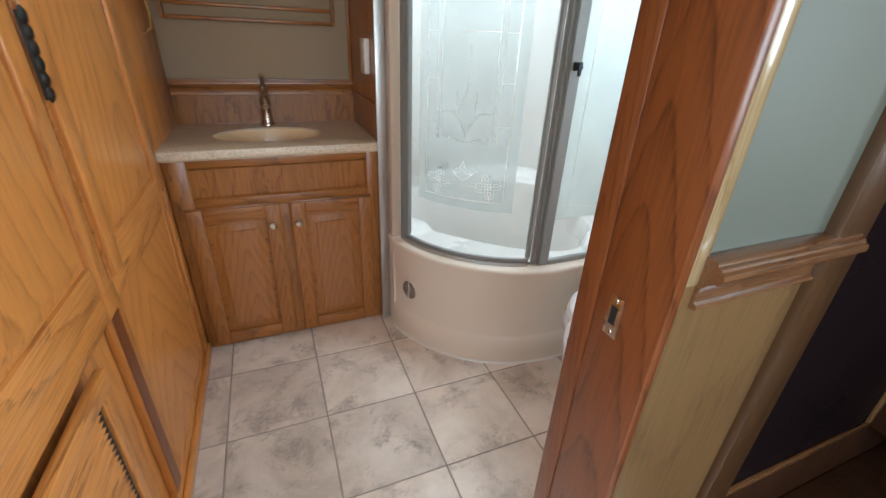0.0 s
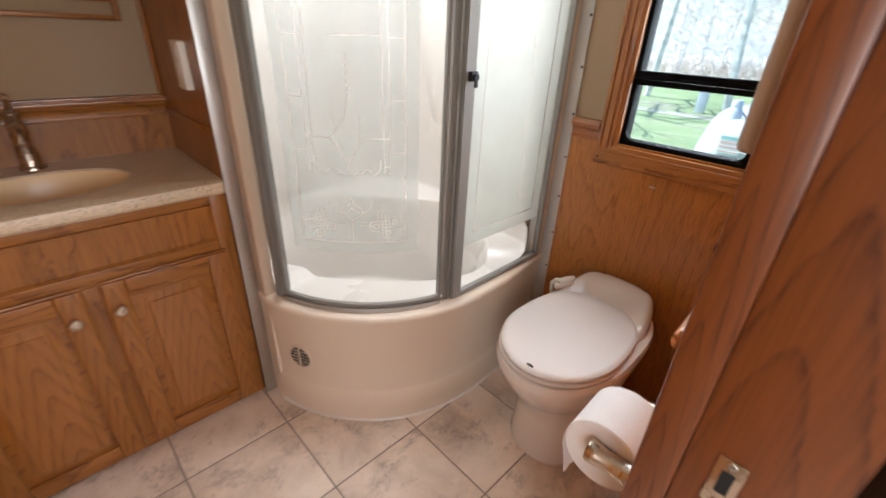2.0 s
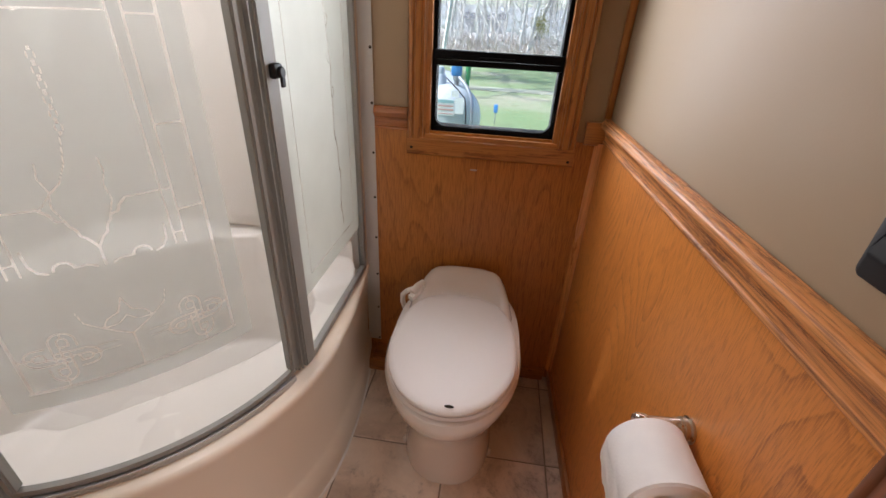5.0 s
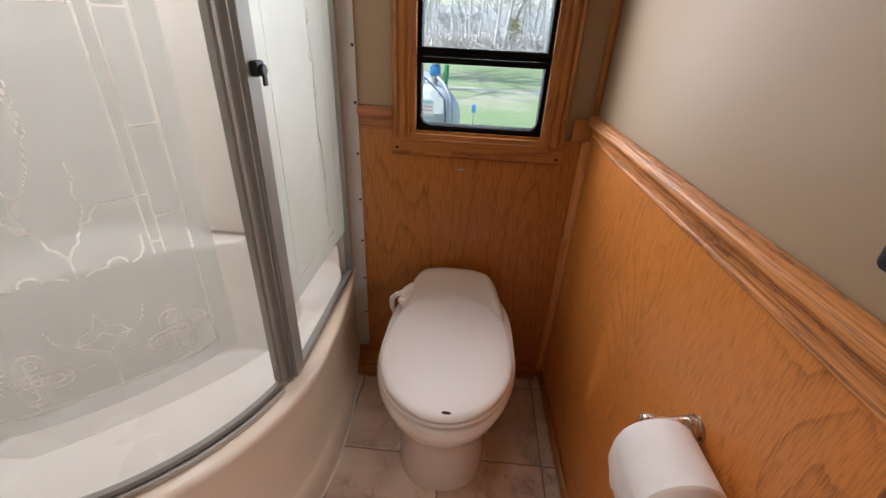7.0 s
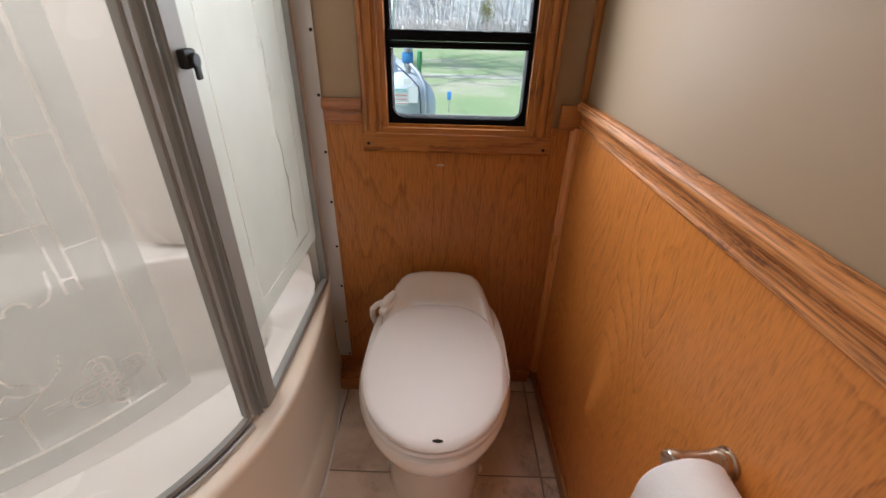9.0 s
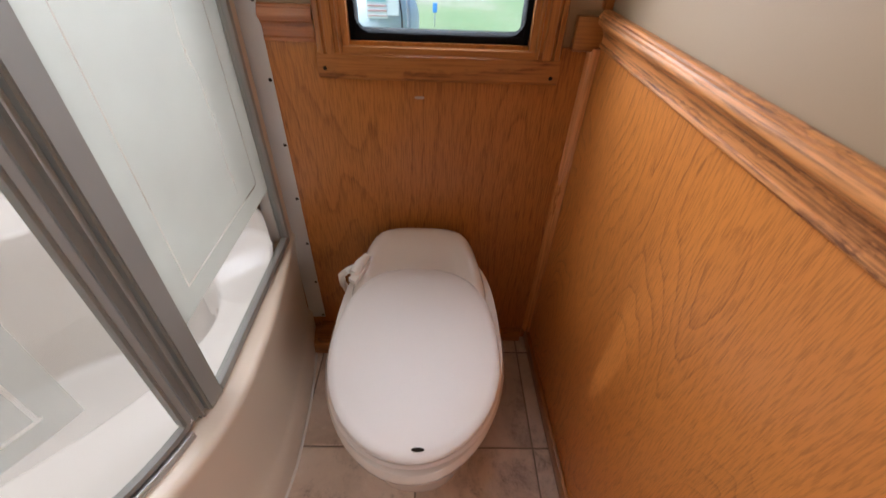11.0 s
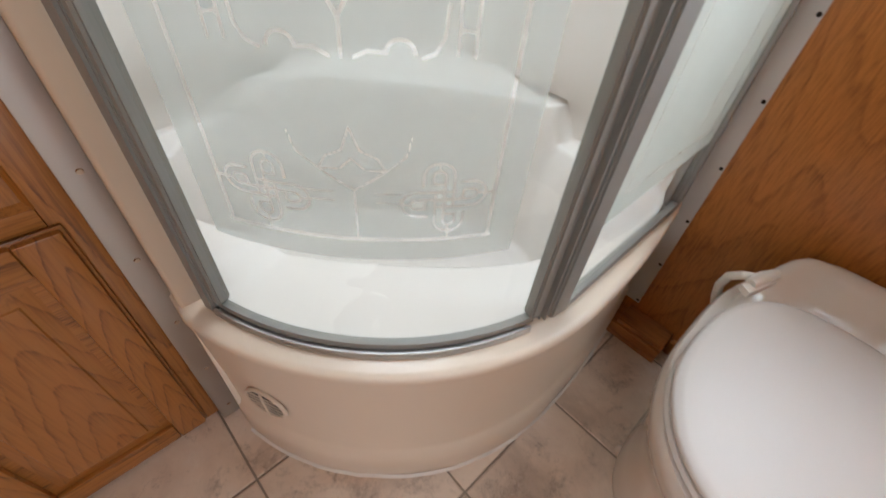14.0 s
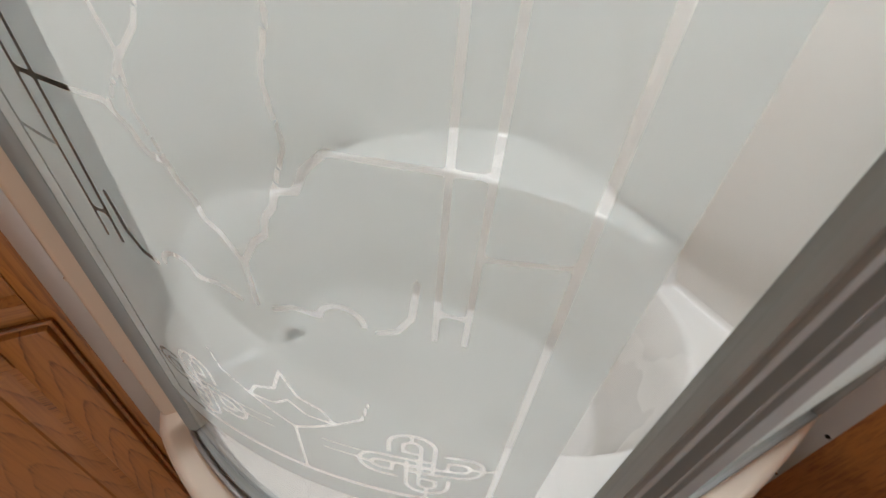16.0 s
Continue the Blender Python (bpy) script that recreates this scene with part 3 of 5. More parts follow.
# ---- window ----
def build_window():
    y0, y1, z0, z1 = WIN
    w = structure(part("window_1", box(EAST + 0.012, EAST + 0.02, y0 - 0.01, y1 + 0.01, z0 - 0.01, z1 + 0.01), "tinted"), "small sash window with black frame and oak casing")
    w.visible_shadow = False
    bm = bmesh.new()
    t = 0.016
    for a in ((y0 - 0.01, y0 + 0.012, z0, z1), (y1 - 0.012, y1 + 0.01, z0, z1)):
        box(EAST + 0.004, EAST + 0.056, *a, 0.004, bm=bm)
    box(EAST + 0.004, EAST + 0.056, y0, y1, z0 - 0.01, z0 + 0.022, 0.004, bm=bm)
    box(EAST + 0.004, EAST + 0.056, y0, y1, z1 - 0.02, z1 + 0.01, 0.004, bm=bm)
    for y, s in ((y0 + 0.012, 1), (y1 - 0.012, -1)):
        # rounded lower corners of the black frame
        pts = [(y, z0 + 0.022)] + [(y + s * 0.03 * (1 - math.cos(q)), z0 + 0.022 + 0.03 * (1 - math.sin(q))) for q in (math.pi / 2 * k / 6 for k in range(7))]
        loft([[(x, a, b) for a, b in pts] for x in (EAST + 0.006, EAST + 0.028)], bm, True, True)
    part("window_frame", bm, "seal", w, "black moulded frame")
    bm = box(EAST + 0.002, EAST + 0.03, y0, y1, 1.150, 1.166, 0.003)
    box(EAST - 0.004, EAST + 0.03, y0, y1, 1.168, 1.192, 0.003, bm=bm)
    box(EAST - 0.010, EAST, 0.70, 0.80, 1.172, 1.178, 0.002, bm=bm)
    part("meeting_rail", bm, "seal", w, "black sash bar with a latch")
    # fluted oak casing: three steps and two grooves
    side = [(0, -0.003), (0.002, 0.012), (0.014, 0.014), (0.016, 0.019), (0.021, 0.021), (0.023, 0.016), (0.030, 0.016), (0.032, 0.022), (0.048, 0.022), (0.050, 0.016), (0.054, 0.016), (0.056, 0.022), (0.066, 0.021), (0.069, 0.016), (0.069, -0.001)]
    for name, yy, s in (("casing_side", y1, 1), ("casing_side", y0, -1)):
        rings = [[(EAST - p, yy + s * o, z) for o, p in side] for z in (z0 - (0.055 if s > 0 else 0.055), z1 + 0.06)]
        part(name, loft(rings, None, True, True), "oak_z", w)
    foot = [(0, -0.001), (0.002, 0.014), (0.014, 0.015), (0.017, 0.020), (0.062, 0.020), (0.068, 0.015), (0.068, -0.001)]
    for name, zz, s in (("casing_foot", z0, -1), ("casing_head", z1, 1)):
        rings = [[(EAST - 0.003 - p, y, zz + s * o) for o, p in foot] for y in (y0 - 0.071, y1 + 0.071)]
        part(name, loft(rings, None, True, True), "oak_y", w)
    for y, z in ((y0 - 0.055, z0 - 0.052), (y1 + 0.056, z0 - 0.045)):
        part("screw", lathe([(0, 0.002), (0.003, 0.002), (0.0045, 0)], pose(EAST - 0.0235, y, z, 0, -90, 0), 10), "bronze", w)
    # lined reveal
    bm = bmesh.new()
    for a in ((y0, y0 + 0.002, z0, z1), (y1 - 0.002, y1, z0, z1), (y0, y1, z0, z0 + 0.002), (y0, y1, z1 - 0.002, z1)):
        box(EAST - 0.001, EAST + 0.006, *a, bm=bm)
    part("reveal", bm, "seal", w)


build_window()


# ---- vanity ----
def raised_door(parent, name, x0, x1, z0, z1, y, mat_s, mat_r, rail=0.055):
    """A framed cabinet door facing -y, its front at y: two stiles, two rails, a raised panel."""
    d = part(name, box(x0 + 0.02, x1 - 0.02, y + 0.0168, y + 0.0182, z0 + 0.02, z1 - 0.02), mat_s, parent)
    for a, b in ((x0, x0 + rail), (x1 - rail, x1)):
        part("stile", box(a, b, y, y + 0.018, z0, z1, 0.004), "van_stile", d)
    for a, b in ((z0, z0 + rail), (z1 - rail, z1)):
        part("rail", box(x0 + rail + 0.0005, x1 - rail - 0.0005, y + 0.0006, y + 0.0176, a, b, 0.0035), mat_r, d)
    part("edge_lip", box(x0 - 0.005, x1 + 0.005, y + 0.011, y + 0.0178, z0 - 0.005, z1 + 0.005, 0.003), mat_r, d)
    xi0, xi1, zi0, zi1 = x0 + rail, x1 - rail, z0 + rail, z1 - rail
    rings = []
    for q, p in ((0.0, 0.0162), (0.005, 0.0162), (0.006, 0.0145), (0.036, 0.0025), (0.038, -0.0006)):
        rings.append([(xi0 + q, y + p, zi0 + q), (xi1 - q, y + p, zi0 + q), (xi1 - q, y + p, zi1 - q), (xi0 + q, y + p, zi1 - q)])
    part("raised_panel", loft(rings, None, False, True), "van_panel", d)
    return d


def build_vanity():
    v = thing("vanity_cabinet", (0.05, 1.9, 0), "brown-stained oak vanity cabinet with two raised-panel doors", "vanity")
    part("body", box(WEST + 0.004, 0.427, 1.672, NORTH - 0.002, 0.0, 0.700), "van_z", v)
    y = 1.652
    part("frame_stile", box(WEST + 0.003, -0.262, y, 1.671, 0.0, 0.812, 0.002), "van_z", v)
    part("frame_stile", box(0.383, 0.428, y, 1.671, 0.0, 0.812, 0.002), "van_z", v)
    part("frame_rail", box(-0.2615, 0.3825, y + 0.001, 1.671, 0.782, 0.812, 0.002), "van_x", v)
    part("frame_rail", box(-0.2615, 0.3825, y + 0.001, 1.671, 0.622, 0.662, 0.002), "van_x", v)
    part("frame_rail", box(-0.2615, 0.3825, y + 0.001, 1.671, 0.0, 0.045, 0.002), "van_x", v)
    part("frame_mullion", box(0.018, 0.082, y + 0.0005, 1.671, 0.046, 0.621, 0.002), "van_z", v)
    # false drawer front, set back in the frame
    rings = []
    for q, p in ((0.0, 0.0), (0.008, 0.012)):
        rings.append([(-0.262 + q, y + p, 0.662 + q), (0.383 - q, y + p, 0.662 + q), (0.383 - q, y + p, 0.782 - q), (-0.262 + q, y + p, 0.782 - q)])
    part("drawer_front", loft(rings, None, False, True), "van_z", v)
    for x0, x1, kx in ((-0.296, 0.026, -0.008), (0.068, 0.392, 0.092)):
        d = raised_door(v, "door", x0, x1, 0.018, 0.628, y - 0.019, "van_z", "van_x")
        part("knob", lathe([(0.006, 0), (0.005, 0.01), (0.009, 0.014), (0.0145, 0.018), (0.0155, 0.023), (0.012, 0.028), (0, 0.030)], pose(kx, y - 0.019, 0.548, 90), 20), "nickel", d, "round brushed nickel knob")
    hang(v)

    # worktop with an oval hole and its basin
    c = thing("vanity_countertop", (0.05, 1.88, 0.814), "beige speckled cast countertop with an oval opening", "countertop")
    n, cx, cy, rx, ry = 48, 0.03, 1.872, 0.208, 0.140
    hole = [(cx + rx * math.cos(2 * math.pi * k / n), cy + ry * math.sin(2 * math.pi * k / n)) for k in range(n)]
    x0, x1, y0, y1 = WEST - 0.012, 0.4285, 1.628, NORTH - 0.001
    rim = []
    for hx, hy in hole:
        dx, dy = hx - cx, hy - cy
        s = min(((x1 if dx > 0 else x0) - cx) / dx if abs(dx) > 1e-6 else 99, ((y1 if dy > 0 else y0) - cy) / dy if abs(dy) > 1e-6 else 99)
        rim.append((cx + s * dx, cy + s * dy))
    for corner in ((x0, y0), (x1, y0), (x1, y1), (x0, y1)):
        k = min(range(n), key=lambda i: (rim[i][0] - corner[0]) ** 2 + (rim[i][1] - corner[1]) ** 2)
        rim[k] = corner
    inset = [(max(x0 + 0.004, min(x1 - 0.0, x)), max(y0 + 0.007, y)) for x, y in rim]
    rings = [[(x, y, 0.822) for x, y in hole], [(x, y, 0.848) for x, y in hole], [(cx + (x - cx) * 1.012, cy + (y - cy) * 1.02, 0.852) for x, y in hole], [(x, y, 0.852) for x, y in inset],
             [(x, y + (0.002 if y < y0 + 0.01 else 0), 0.849) for x, y in rim], [(x, y, 0.843) for x, y in rim], [(x, y, 0.822) for x, y in rim], [(x, y, 0.814) for x, y in inset], [(cx + (x - cx) * 1.05, cy + (y - cy) * 1.05, 0.814) for x, y in hole]]
    part("slab", loft(rings), "counter", c)
    rings = []
    for s, z in ((1.0, 0.846), (0.97, 0.838), (0.93, 0.80), (0.84, 0.755), (0.62, 0.722), (0.3, 0.712), (0.1, 0.710)):
        rings.append([(cx + (x - cx) * s, cy + (y - cy) * s, z) for x, y in hole])
    part("basin", loft(rings, None, False, True), "sink", c, "almond oval basin")
    part("drain", lathe([(0.022, 0.0), (0.021, 0.004), (0.012, 0.002), (0, 0.001)], pose(cx, cy, 0.711), 20), "chrome", c)
    hang(c)

    f = thing("faucet", (0.03, 2.075, 0.852), "tall brushed nickel single-lever faucet on the countertop", "faucet")
    part("body", lathe([(0.031, 0.0), (0.030, 0.006), (0.024, 0.012), (0.021, 0.03), (0.0195, 0.09), (0.0225, 0.10), (0.0225, 0.106), (0.018, 0.112), (0.017, 0.15), (0.020, 0.156), (0.020, 0.162), (0.014, 0.170), (0, 0.175)], pose(0.03, 2.075, 0.8525), 28), "nickel", f)
    part("spout", tube([(0.03, 2.05, 0.955), (0.03, 2.015, 0.985), (0.03, 1.985, 0.995), (0.03, 1.955, 0.99), (0.03, 1.935, 0.972), (0.03, 1.93, 0.955)], [0.0145, 0.0145, 0.014, 0.0135, 0.0135, 0.0145], 14), "nickel", f)
    part("lever", tube([(0.03, 2.075, 1.022), (0.03, 2.05, 1.034), (0.03, 2.035, 1.05), (0.03, 2.02, 1.066), (0.03, 2.015, 1.072)], [0.008, 0.0075, 0.0065, 0.0095, 0.005], 12), "nickel", f)
    hang(f)


build_vanity()
# oak splash panel, its rail and the side panel trims
structure(part("splash_panel", box(WEST, 0.43, NORTH - 0.006, NORTH, 0.85, 0.975), "van_z"), "brown oak panel behind the countertop")
structure(part("splash_rail", sweep([(0.43, NORTH - 0.004), (WEST, NORTH - 0.004)], [(-o * 0.7, 0.972 + z) for o, z in RAIL]), "van_x"), "moulded brown oak rail")
structure(part("divider_corner_trim", box(0.418, 0.43, NORTH - 0.022, NORTH - 0.002, 1.036, TOP, 0.003), "van_z"), "slim oak corner strip")
structure(part("divider_rail", box(0.4235, 0.4298, 1.633, NORTH - 0.024, 0.985, 1.0, 0.002), "van_x"), "thin oak strip on the divider")


def build_outlet():
    o = thing("outlet_box", (0.43, 1.79, 1.10), "white plastic outlet cover on the oak divider", "outlet")
    part("cover", box(0.408, 0.4299, 1.728, 1.806, 1.095, 1.222, 0.005, 3), "white", o)
    for z in (1.135, 1.178):
        part("socket", box(0.4065, 0.409, 1.750, 1.784, z, z + 0.028, 0.001), "white", o)
    hang(o)


build_outlet()


def build_rack():
    """An oak gallery rack on the wall above the basin."""
    r = thing("wall_rack", (0.03, NORTH, 1.265), "slim oak rack with two rails on the wall above the sink", "rack")
    x0, x1, yf = -0.305, 0.364, 2.10
    for x in (x0, x1 - 0.014):
        part("end", box(x, x + 0.014, yf, NORTH - 0.001, 1.262, 1.62, 0.003), "van_z", r)
    for z in (1.262, 1.312):
        part("rail", box(x0 + 0.0145, x1 - 0.0145, yf, yf + 0.014, z, z + 0.014, 0.003), "van_x", r)
    part("shelf", box(x0 + 0.0145, x1 - 0.0145, yf + 0.016, NORTH - 0.001, 1.264, 1.274, 0.002), "van_x", r)
    part("back", box(x0 + 0.0145, x1 - 0.0145, NORTH - 0.008, NORTH - 0.001, 1.274, 1.62, 0.002), "paint", r)
    hang(r)


build_rack()


# ---- closet along the west side ----
def build_closet():
    x = WEST
    c = thing("closet", (x - 0.3, 1.0, 0), "tall honey oak built-in closet with framed doors and a louvred panel", "closet")
    y_end = NORTH - 0.002
    part("side_panel", box(x - 0.55, x - 0.02, 0.42, 0.44, 0, TOP - 0.002), "closet", c)
    part("carcass", box(x - 0.55, x - 0.02, 0.441, y_end, 0, TOP - 0.002), "closet", c)
    for a, b in ((0.42, 0.47), (0.905, 0.985), (1.53, 1.649)):
        part("stile", box(x - 0.019, x, a, b, 0.085, TOP - 0.002, 0.002), "closet", c)
    part("end_panel", box(x - 0.019, x - 0.001, 1.65, y_end, 0.0, TOP - 0.002, 0.001), "closet", c)
    for z0, z1 in ((0.668, 0.73), (0.0, 0.085)):
        for a, b in ((0.4705, 0.9045), (0.9855, 1.5295)):
            part("rail", box(x - 0.018, x - 0.001, a, b, z0, z1, 0.002), "closet_y", c)
    part("rail", box(x - 0.018, x - 0.0005, 0.42, 1.649, 0.0, 0.084, 0.002), "closet_y", c)
    part("lower_panel", box(x - 0.018, x - 0.004, 0.986, 1.529, 0.086, 0.667), "closet_panel", c)
    for name, a, b, z0 in (("door", 0.40, 0.912, 0.752), ("door", 0.955, 1.505, 0.745)):
        z1, r = 1.95, 0.058
        d = part(name, box(x + 0.006, x + 0.012, a + 0.03, b - 0.03, z0 + 0.03, z1 - 0.03), "closet", c)
        for p, q in ((a, a + r), (b - r, b)):
            part("stile", box(x + 0.001, x + 0.021, p, q, z0, z1, 0.004), "closet", d)
        for p, q in ((z0, z0 + r + 0.012), (z1 - r, z1)):
            part("rail", box(x + 0.0015, x + 0.0205, a + r + 0.0005, b - r - 0.0005, p, q, 0.004), "closet_y", d)
        part("edge_lip", box(x + 0.0005, x + 0.010, a - 0.007, b + 0.007, z0 - 0.007, z1 + 0.007, 0.003), "closet_y", d)
        rings = []
        ya, yb, za, zb = a + r, b - r, z0 + r + 0.012, z1 - r
        for e, p in ((0.0, 0.010), (0.003, 0.011), (0.03, 0.019), (0.033, 0.0195)):
            rings.append([(x + p, ya + e, za + e), (x + p, yb - e, za + e), (x + p, yb - e, zb - e), (x + p, ya + e, zb - e)])
        part("raised_panel", loft(rings, None, False, True), "closet_panel", d)
    h = part("hinge_plate", box(x + 0.0215, x + 0.025, 0.918, 0.948, 1.11, 1.245, 0.0015), "bronze", c, "dark bronze scalloped pull plate")
    for k in range(6):
        part("scallop", lathe([(0, 0.005), (0.010, 0.004), (0.015, 0)], pose(x + 0.0245, 0.938, 1.118 + 0.024 * k, 0, 90, 0), 14), "bronze", h)
    part("pull", tube([(x + 0.004, 1.90, 1.21), (x + 0.03, 1.90, 1.225), (x + 0.034, 1.90, 1.27), (x + 0.03, 1.90, 1.315), (x + 0.004, 1.90, 1.33)], 0.005, 10), "brass", c, "bright brass bow pull")
    # dark strip laid on for the shade between the closet sections
    part("dark_seam", box(x + 0.0005, x + 0.002, 0.907, 0.953, 0.086, 0.667), "jamb", c, "dark strip standing in for the shade in the recess")
    part("end_trim", box(x + 0.0005, x + 0.008, 1.56, 1.60, 0.05, 0.74, 0.002), "closet", c)
    # louvred panel near the floor
    for a, b, z0, z1 in ((0.44, 0.48, 0.12, 0.655), (0.735, 0.765, 0.12, 0.611)):
        part("louvre_stile", box(x + 0.001, x + (0.018 if a < 0.5 else 0.008), a, b, z0, z1, 0.002), "closet", c)
    for z0, z1 in ((0.12, 0.16), (0.612, 0.655)):
        part("louvre_rail", box(x + 0.001, x + 0.0215, 0.4805, 0.765, z0, z1, 0.005), "closet_y", c)
    # black sheet stands in for the shaded gap behind the slats
    part("louvre_back", box(x + 0.0005, x + 0.0012, 0.481, 0.734, 0.161, 0.611), "black", c)
    # each slat ends in a slanting cut, so the row of ends reads as a saw
    sl = loft([[(x + a, y, z) for a, z, y in ((0.002, 0.007, 0.4815), (0.0095, 0.0065, 0.4815), (0.0115, -0.007, 0.4815), (0.002, -0.007, 0.4815))],
               [(x + a, y, z) for a, z, y in ((0.002, 0.007, 0.690), (0.0095, 0.0065, 0.690), (0.0115, -0.007, 0.709), (0.002, -0.007, 0.709))]], None, True, True)
    me = mesh_of("slat", sl, 0)
    me.materials.append(M["closet_y"])
    for k in range(29):
        s = new("slat", me)
        s.location = (0, 0, 0.17 + 0.0152 * k)
        s.parent = c
    hang(c)


build_closet()
structure(part("baseboard_west", box(WEST, WEST + 0.014, 0.42, 1.63, 0, 0.045, 0.003), "closet_y"), "slim oak baseboard at the closet")


# ---- shower ----
CX, CY = 1.025, 1.687
R_FOOT, R_NOSE, R_GLASS = 0.575, 0.583, 0.53
SILL = 0.455


def outline(theta):
    """The inner wall of the shower at an angle round the basin's middle."""
    ox, oy = 0.96, 1.665
    dx, dy = math.cos(theta), math.sin(theta)
    best = 9.0
    x0, x1, y0, y1 = 0.505, 1.425, 1.165, 2.095
    # sides
    if dx > 1e-6:
        best = min(best, (x1 - ox) / dx)
    if dx < -1e-6:
        best = min(best, (x0 - ox) / dx)
    if dy > 1e-6:
        best = min(best, (y1 - oy) / dy)
    if dy < -1e-6:
        best = min(best, (y0 - oy) / dy)
    px, py = ox + best * dx, oy + best * dy
    # rounded back corners
    for ccx, ccy, r, sx, sy in ((x1 - 0.27, y1 - 0.27, 0.27, 1, 1), (x0 + 0.14, y1 - 0.14, 0.14, -1, 1), (x1 - 0.08, y0 + 0.08, 0.08, 1, -1)):
        if (px - ccx) * sx > 0 and (py - ccy) * sy > 0:
            bx, by = ox - ccx, oy - ccy
            b = bx * dx + by * dy
            best = -b + math.sqrt(max(0.0, b * b - (bx * bx + by * by - r * r)))
            px, py = ox + best * dx, oy + best * dy
    # curved front, along the door
    bx, by = ox - CX, oy - CY
    b = bx * dx + by * dy
    front = -b + math.sqrt(max(0.0, b * b - (bx * bx + by * by - (R_GLASS - 0.0) ** 2)))
    fx, fy = ox + front * dx, oy + front * dy
    if fx < 1.025 and fy < 1.60:
        best = min(best, front)
    return best


def basin(theta, a, b, n=2.5):
    ux, uy = 0.692, -0.722
    c, s = math.cos(theta) * ux + math.sin(theta) * uy, math.cos(theta) * -uy + math.sin(theta) * ux
    return (abs(c / a) ** n + abs(s / b) ** n) ** (-1 / n)


def smooth(a, b, x):
    t = max(0.0, min(1.0, (x - a) / (b - a)))
    return t * t * (3 - 2 * t)


def build_shower():
    s = thing("shower", (0.95, 1.6, 0), "cream moulded corner shower with curved almond tub and aluminium frame", "shower")
    ox, oy, n = 0.96, 1.665, 180
    th = [2 * math.pi * k / n for k in range(n)]
    S = [outline(t) for t in th]
    lift, deck_z = [], []
    for t in th:
        d = math.degrees(t) % 360
        # sill at the front, ledges at the sides, a higher shelf in the back corner
        z = 0.49
        z += 0.09 * smooth(-24, -20, (d + 180) % 360 - 180) * (1 - smooth(108, 112, d if d < 270 else 0))
        fr = smooth(186, 196, d) * (1 - smooth(305, 313, d))
        z = z * (1 - fr) + SILL * fr
        deck_z.append(z)
    top = []
    for t, q in zip(th, S):
        top.append(min(basin(t, 0.485, 0.27, 2.6), q - 0.004))
    flo = [min(basin(t, 0.43, 0.245, 2.5), q - 0.05) for t, q in zip(th, S)]

    def ring(rad, zs):
        return [(ox + r * math.cos(t), oy + r * math.sin(t), z) for r, t, z in zip(rad, th, zs)]

    Z0 = 0.14
    rings = [ring([0.02 for r in flo], [Z0 - 0.004] * n), ring([0.5 * r for r in flo], [Z0 - 0.002] * n), ring([0.88 * r for r in flo], [Z0] * n)]
    for f, h in ((0.95, 0.003), (0.985, 0.010), (1.0, 0.022)):
        rings.append(ring([f * r for r in flo], [Z0 + h] * n))
    for k in range(1, 7):
        w = k / 6
        rings.append(ring([r + (p - r) * w ** 1.3 for r, p in zip(flo, top)], [Z0 + 0.022 + (z - 0.012 - Z0 - 0.022) * w for z in deck_z]))
    rings.append(ring([p + min(0.006, 0.3 * (q - p)) for p, q in zip(top, S)], [z - 0.003 for z in deck_z]))
    rings.append(ring([p + min(0.014, 0.5 * (q - p)) for p, q in zip(top, S)], deck_z))
    rings.append(ring([max(p + 0.6 * (q - p), q - 0.014) for p, q in zip(top, S)], deck_z))
    rings.append(ring([q - 0.004 * (q - p > 0.01) for p, q in zip(top, S)], [z + 0.004 for z in deck_z]))
    rings.append(ring(S, [z + 0.014 for z in deck_z]))
    part("tub", loft(rings, None, True), "tub", s, "cream glossy moulded basin", 60)
    # surround walls above the deck
    keep = [k for k, t in enumerate(th) if not 186 < math.degrees(t) % 360 < 311]
    start = next(i for i, k in enumerate(keep) if (keep[i - 1] + 1) % n != k)
    keep = keep[start:] + keep[:start]

    def wall_radius(k, z):
        d = math.degrees(th[k])
        a0, a1 = min(40, 0 + 42 * max(0, z - 0.58)), max(50, 94 - 54 * max(0, z - 0.58))
        e = (d + 180) % 360 - 180
        rib = 0.032 * (1 - smooth(a0 - 5, a0 + 4, e) * (1 - smooth(a1 - 4, a1 + 5, e)))
        return S[k] - rib * smooth(0.57, 0.64, z)

    rows = []
    for z in [None, 0.02, 0.05, 0.08, 0.12, 0.18, 0.26, 0.34, 0.42, 0.5, 0.58, 0.68, 0.8, 1.0, 1.2, 1.46]:
        row = []
        for k in keep:
            zz = deck_z[k] + 0.013 + (0 if z is None else z)
            r = wall_radius(k, zz)
            row.append((ox + r * math.cos(th[k]), oy + r * math.sin(th[k]), min(zz, 1.96)))
        rows.append(row)
    part("surround", loft(rows, None, loop=False), "tub", s, "cream moulded wall surround", 60)
    part("surround_top", box(0.5, 1.41, 1.9, 2.1, 1.955, 1.965), "tub", s)

    # outer apron with its rolled nose and low step
    path = [(0.4655, 1.63)] + arc(CX, CY, R_FOOT, 193, 270, 40) + [(1.12, 1.1135), (1.2, 1.118), (1.28, 1.126), (1.35, 1.135), (1.41, 1.144), (1.45, 1.151), (1.477, 1.156)]
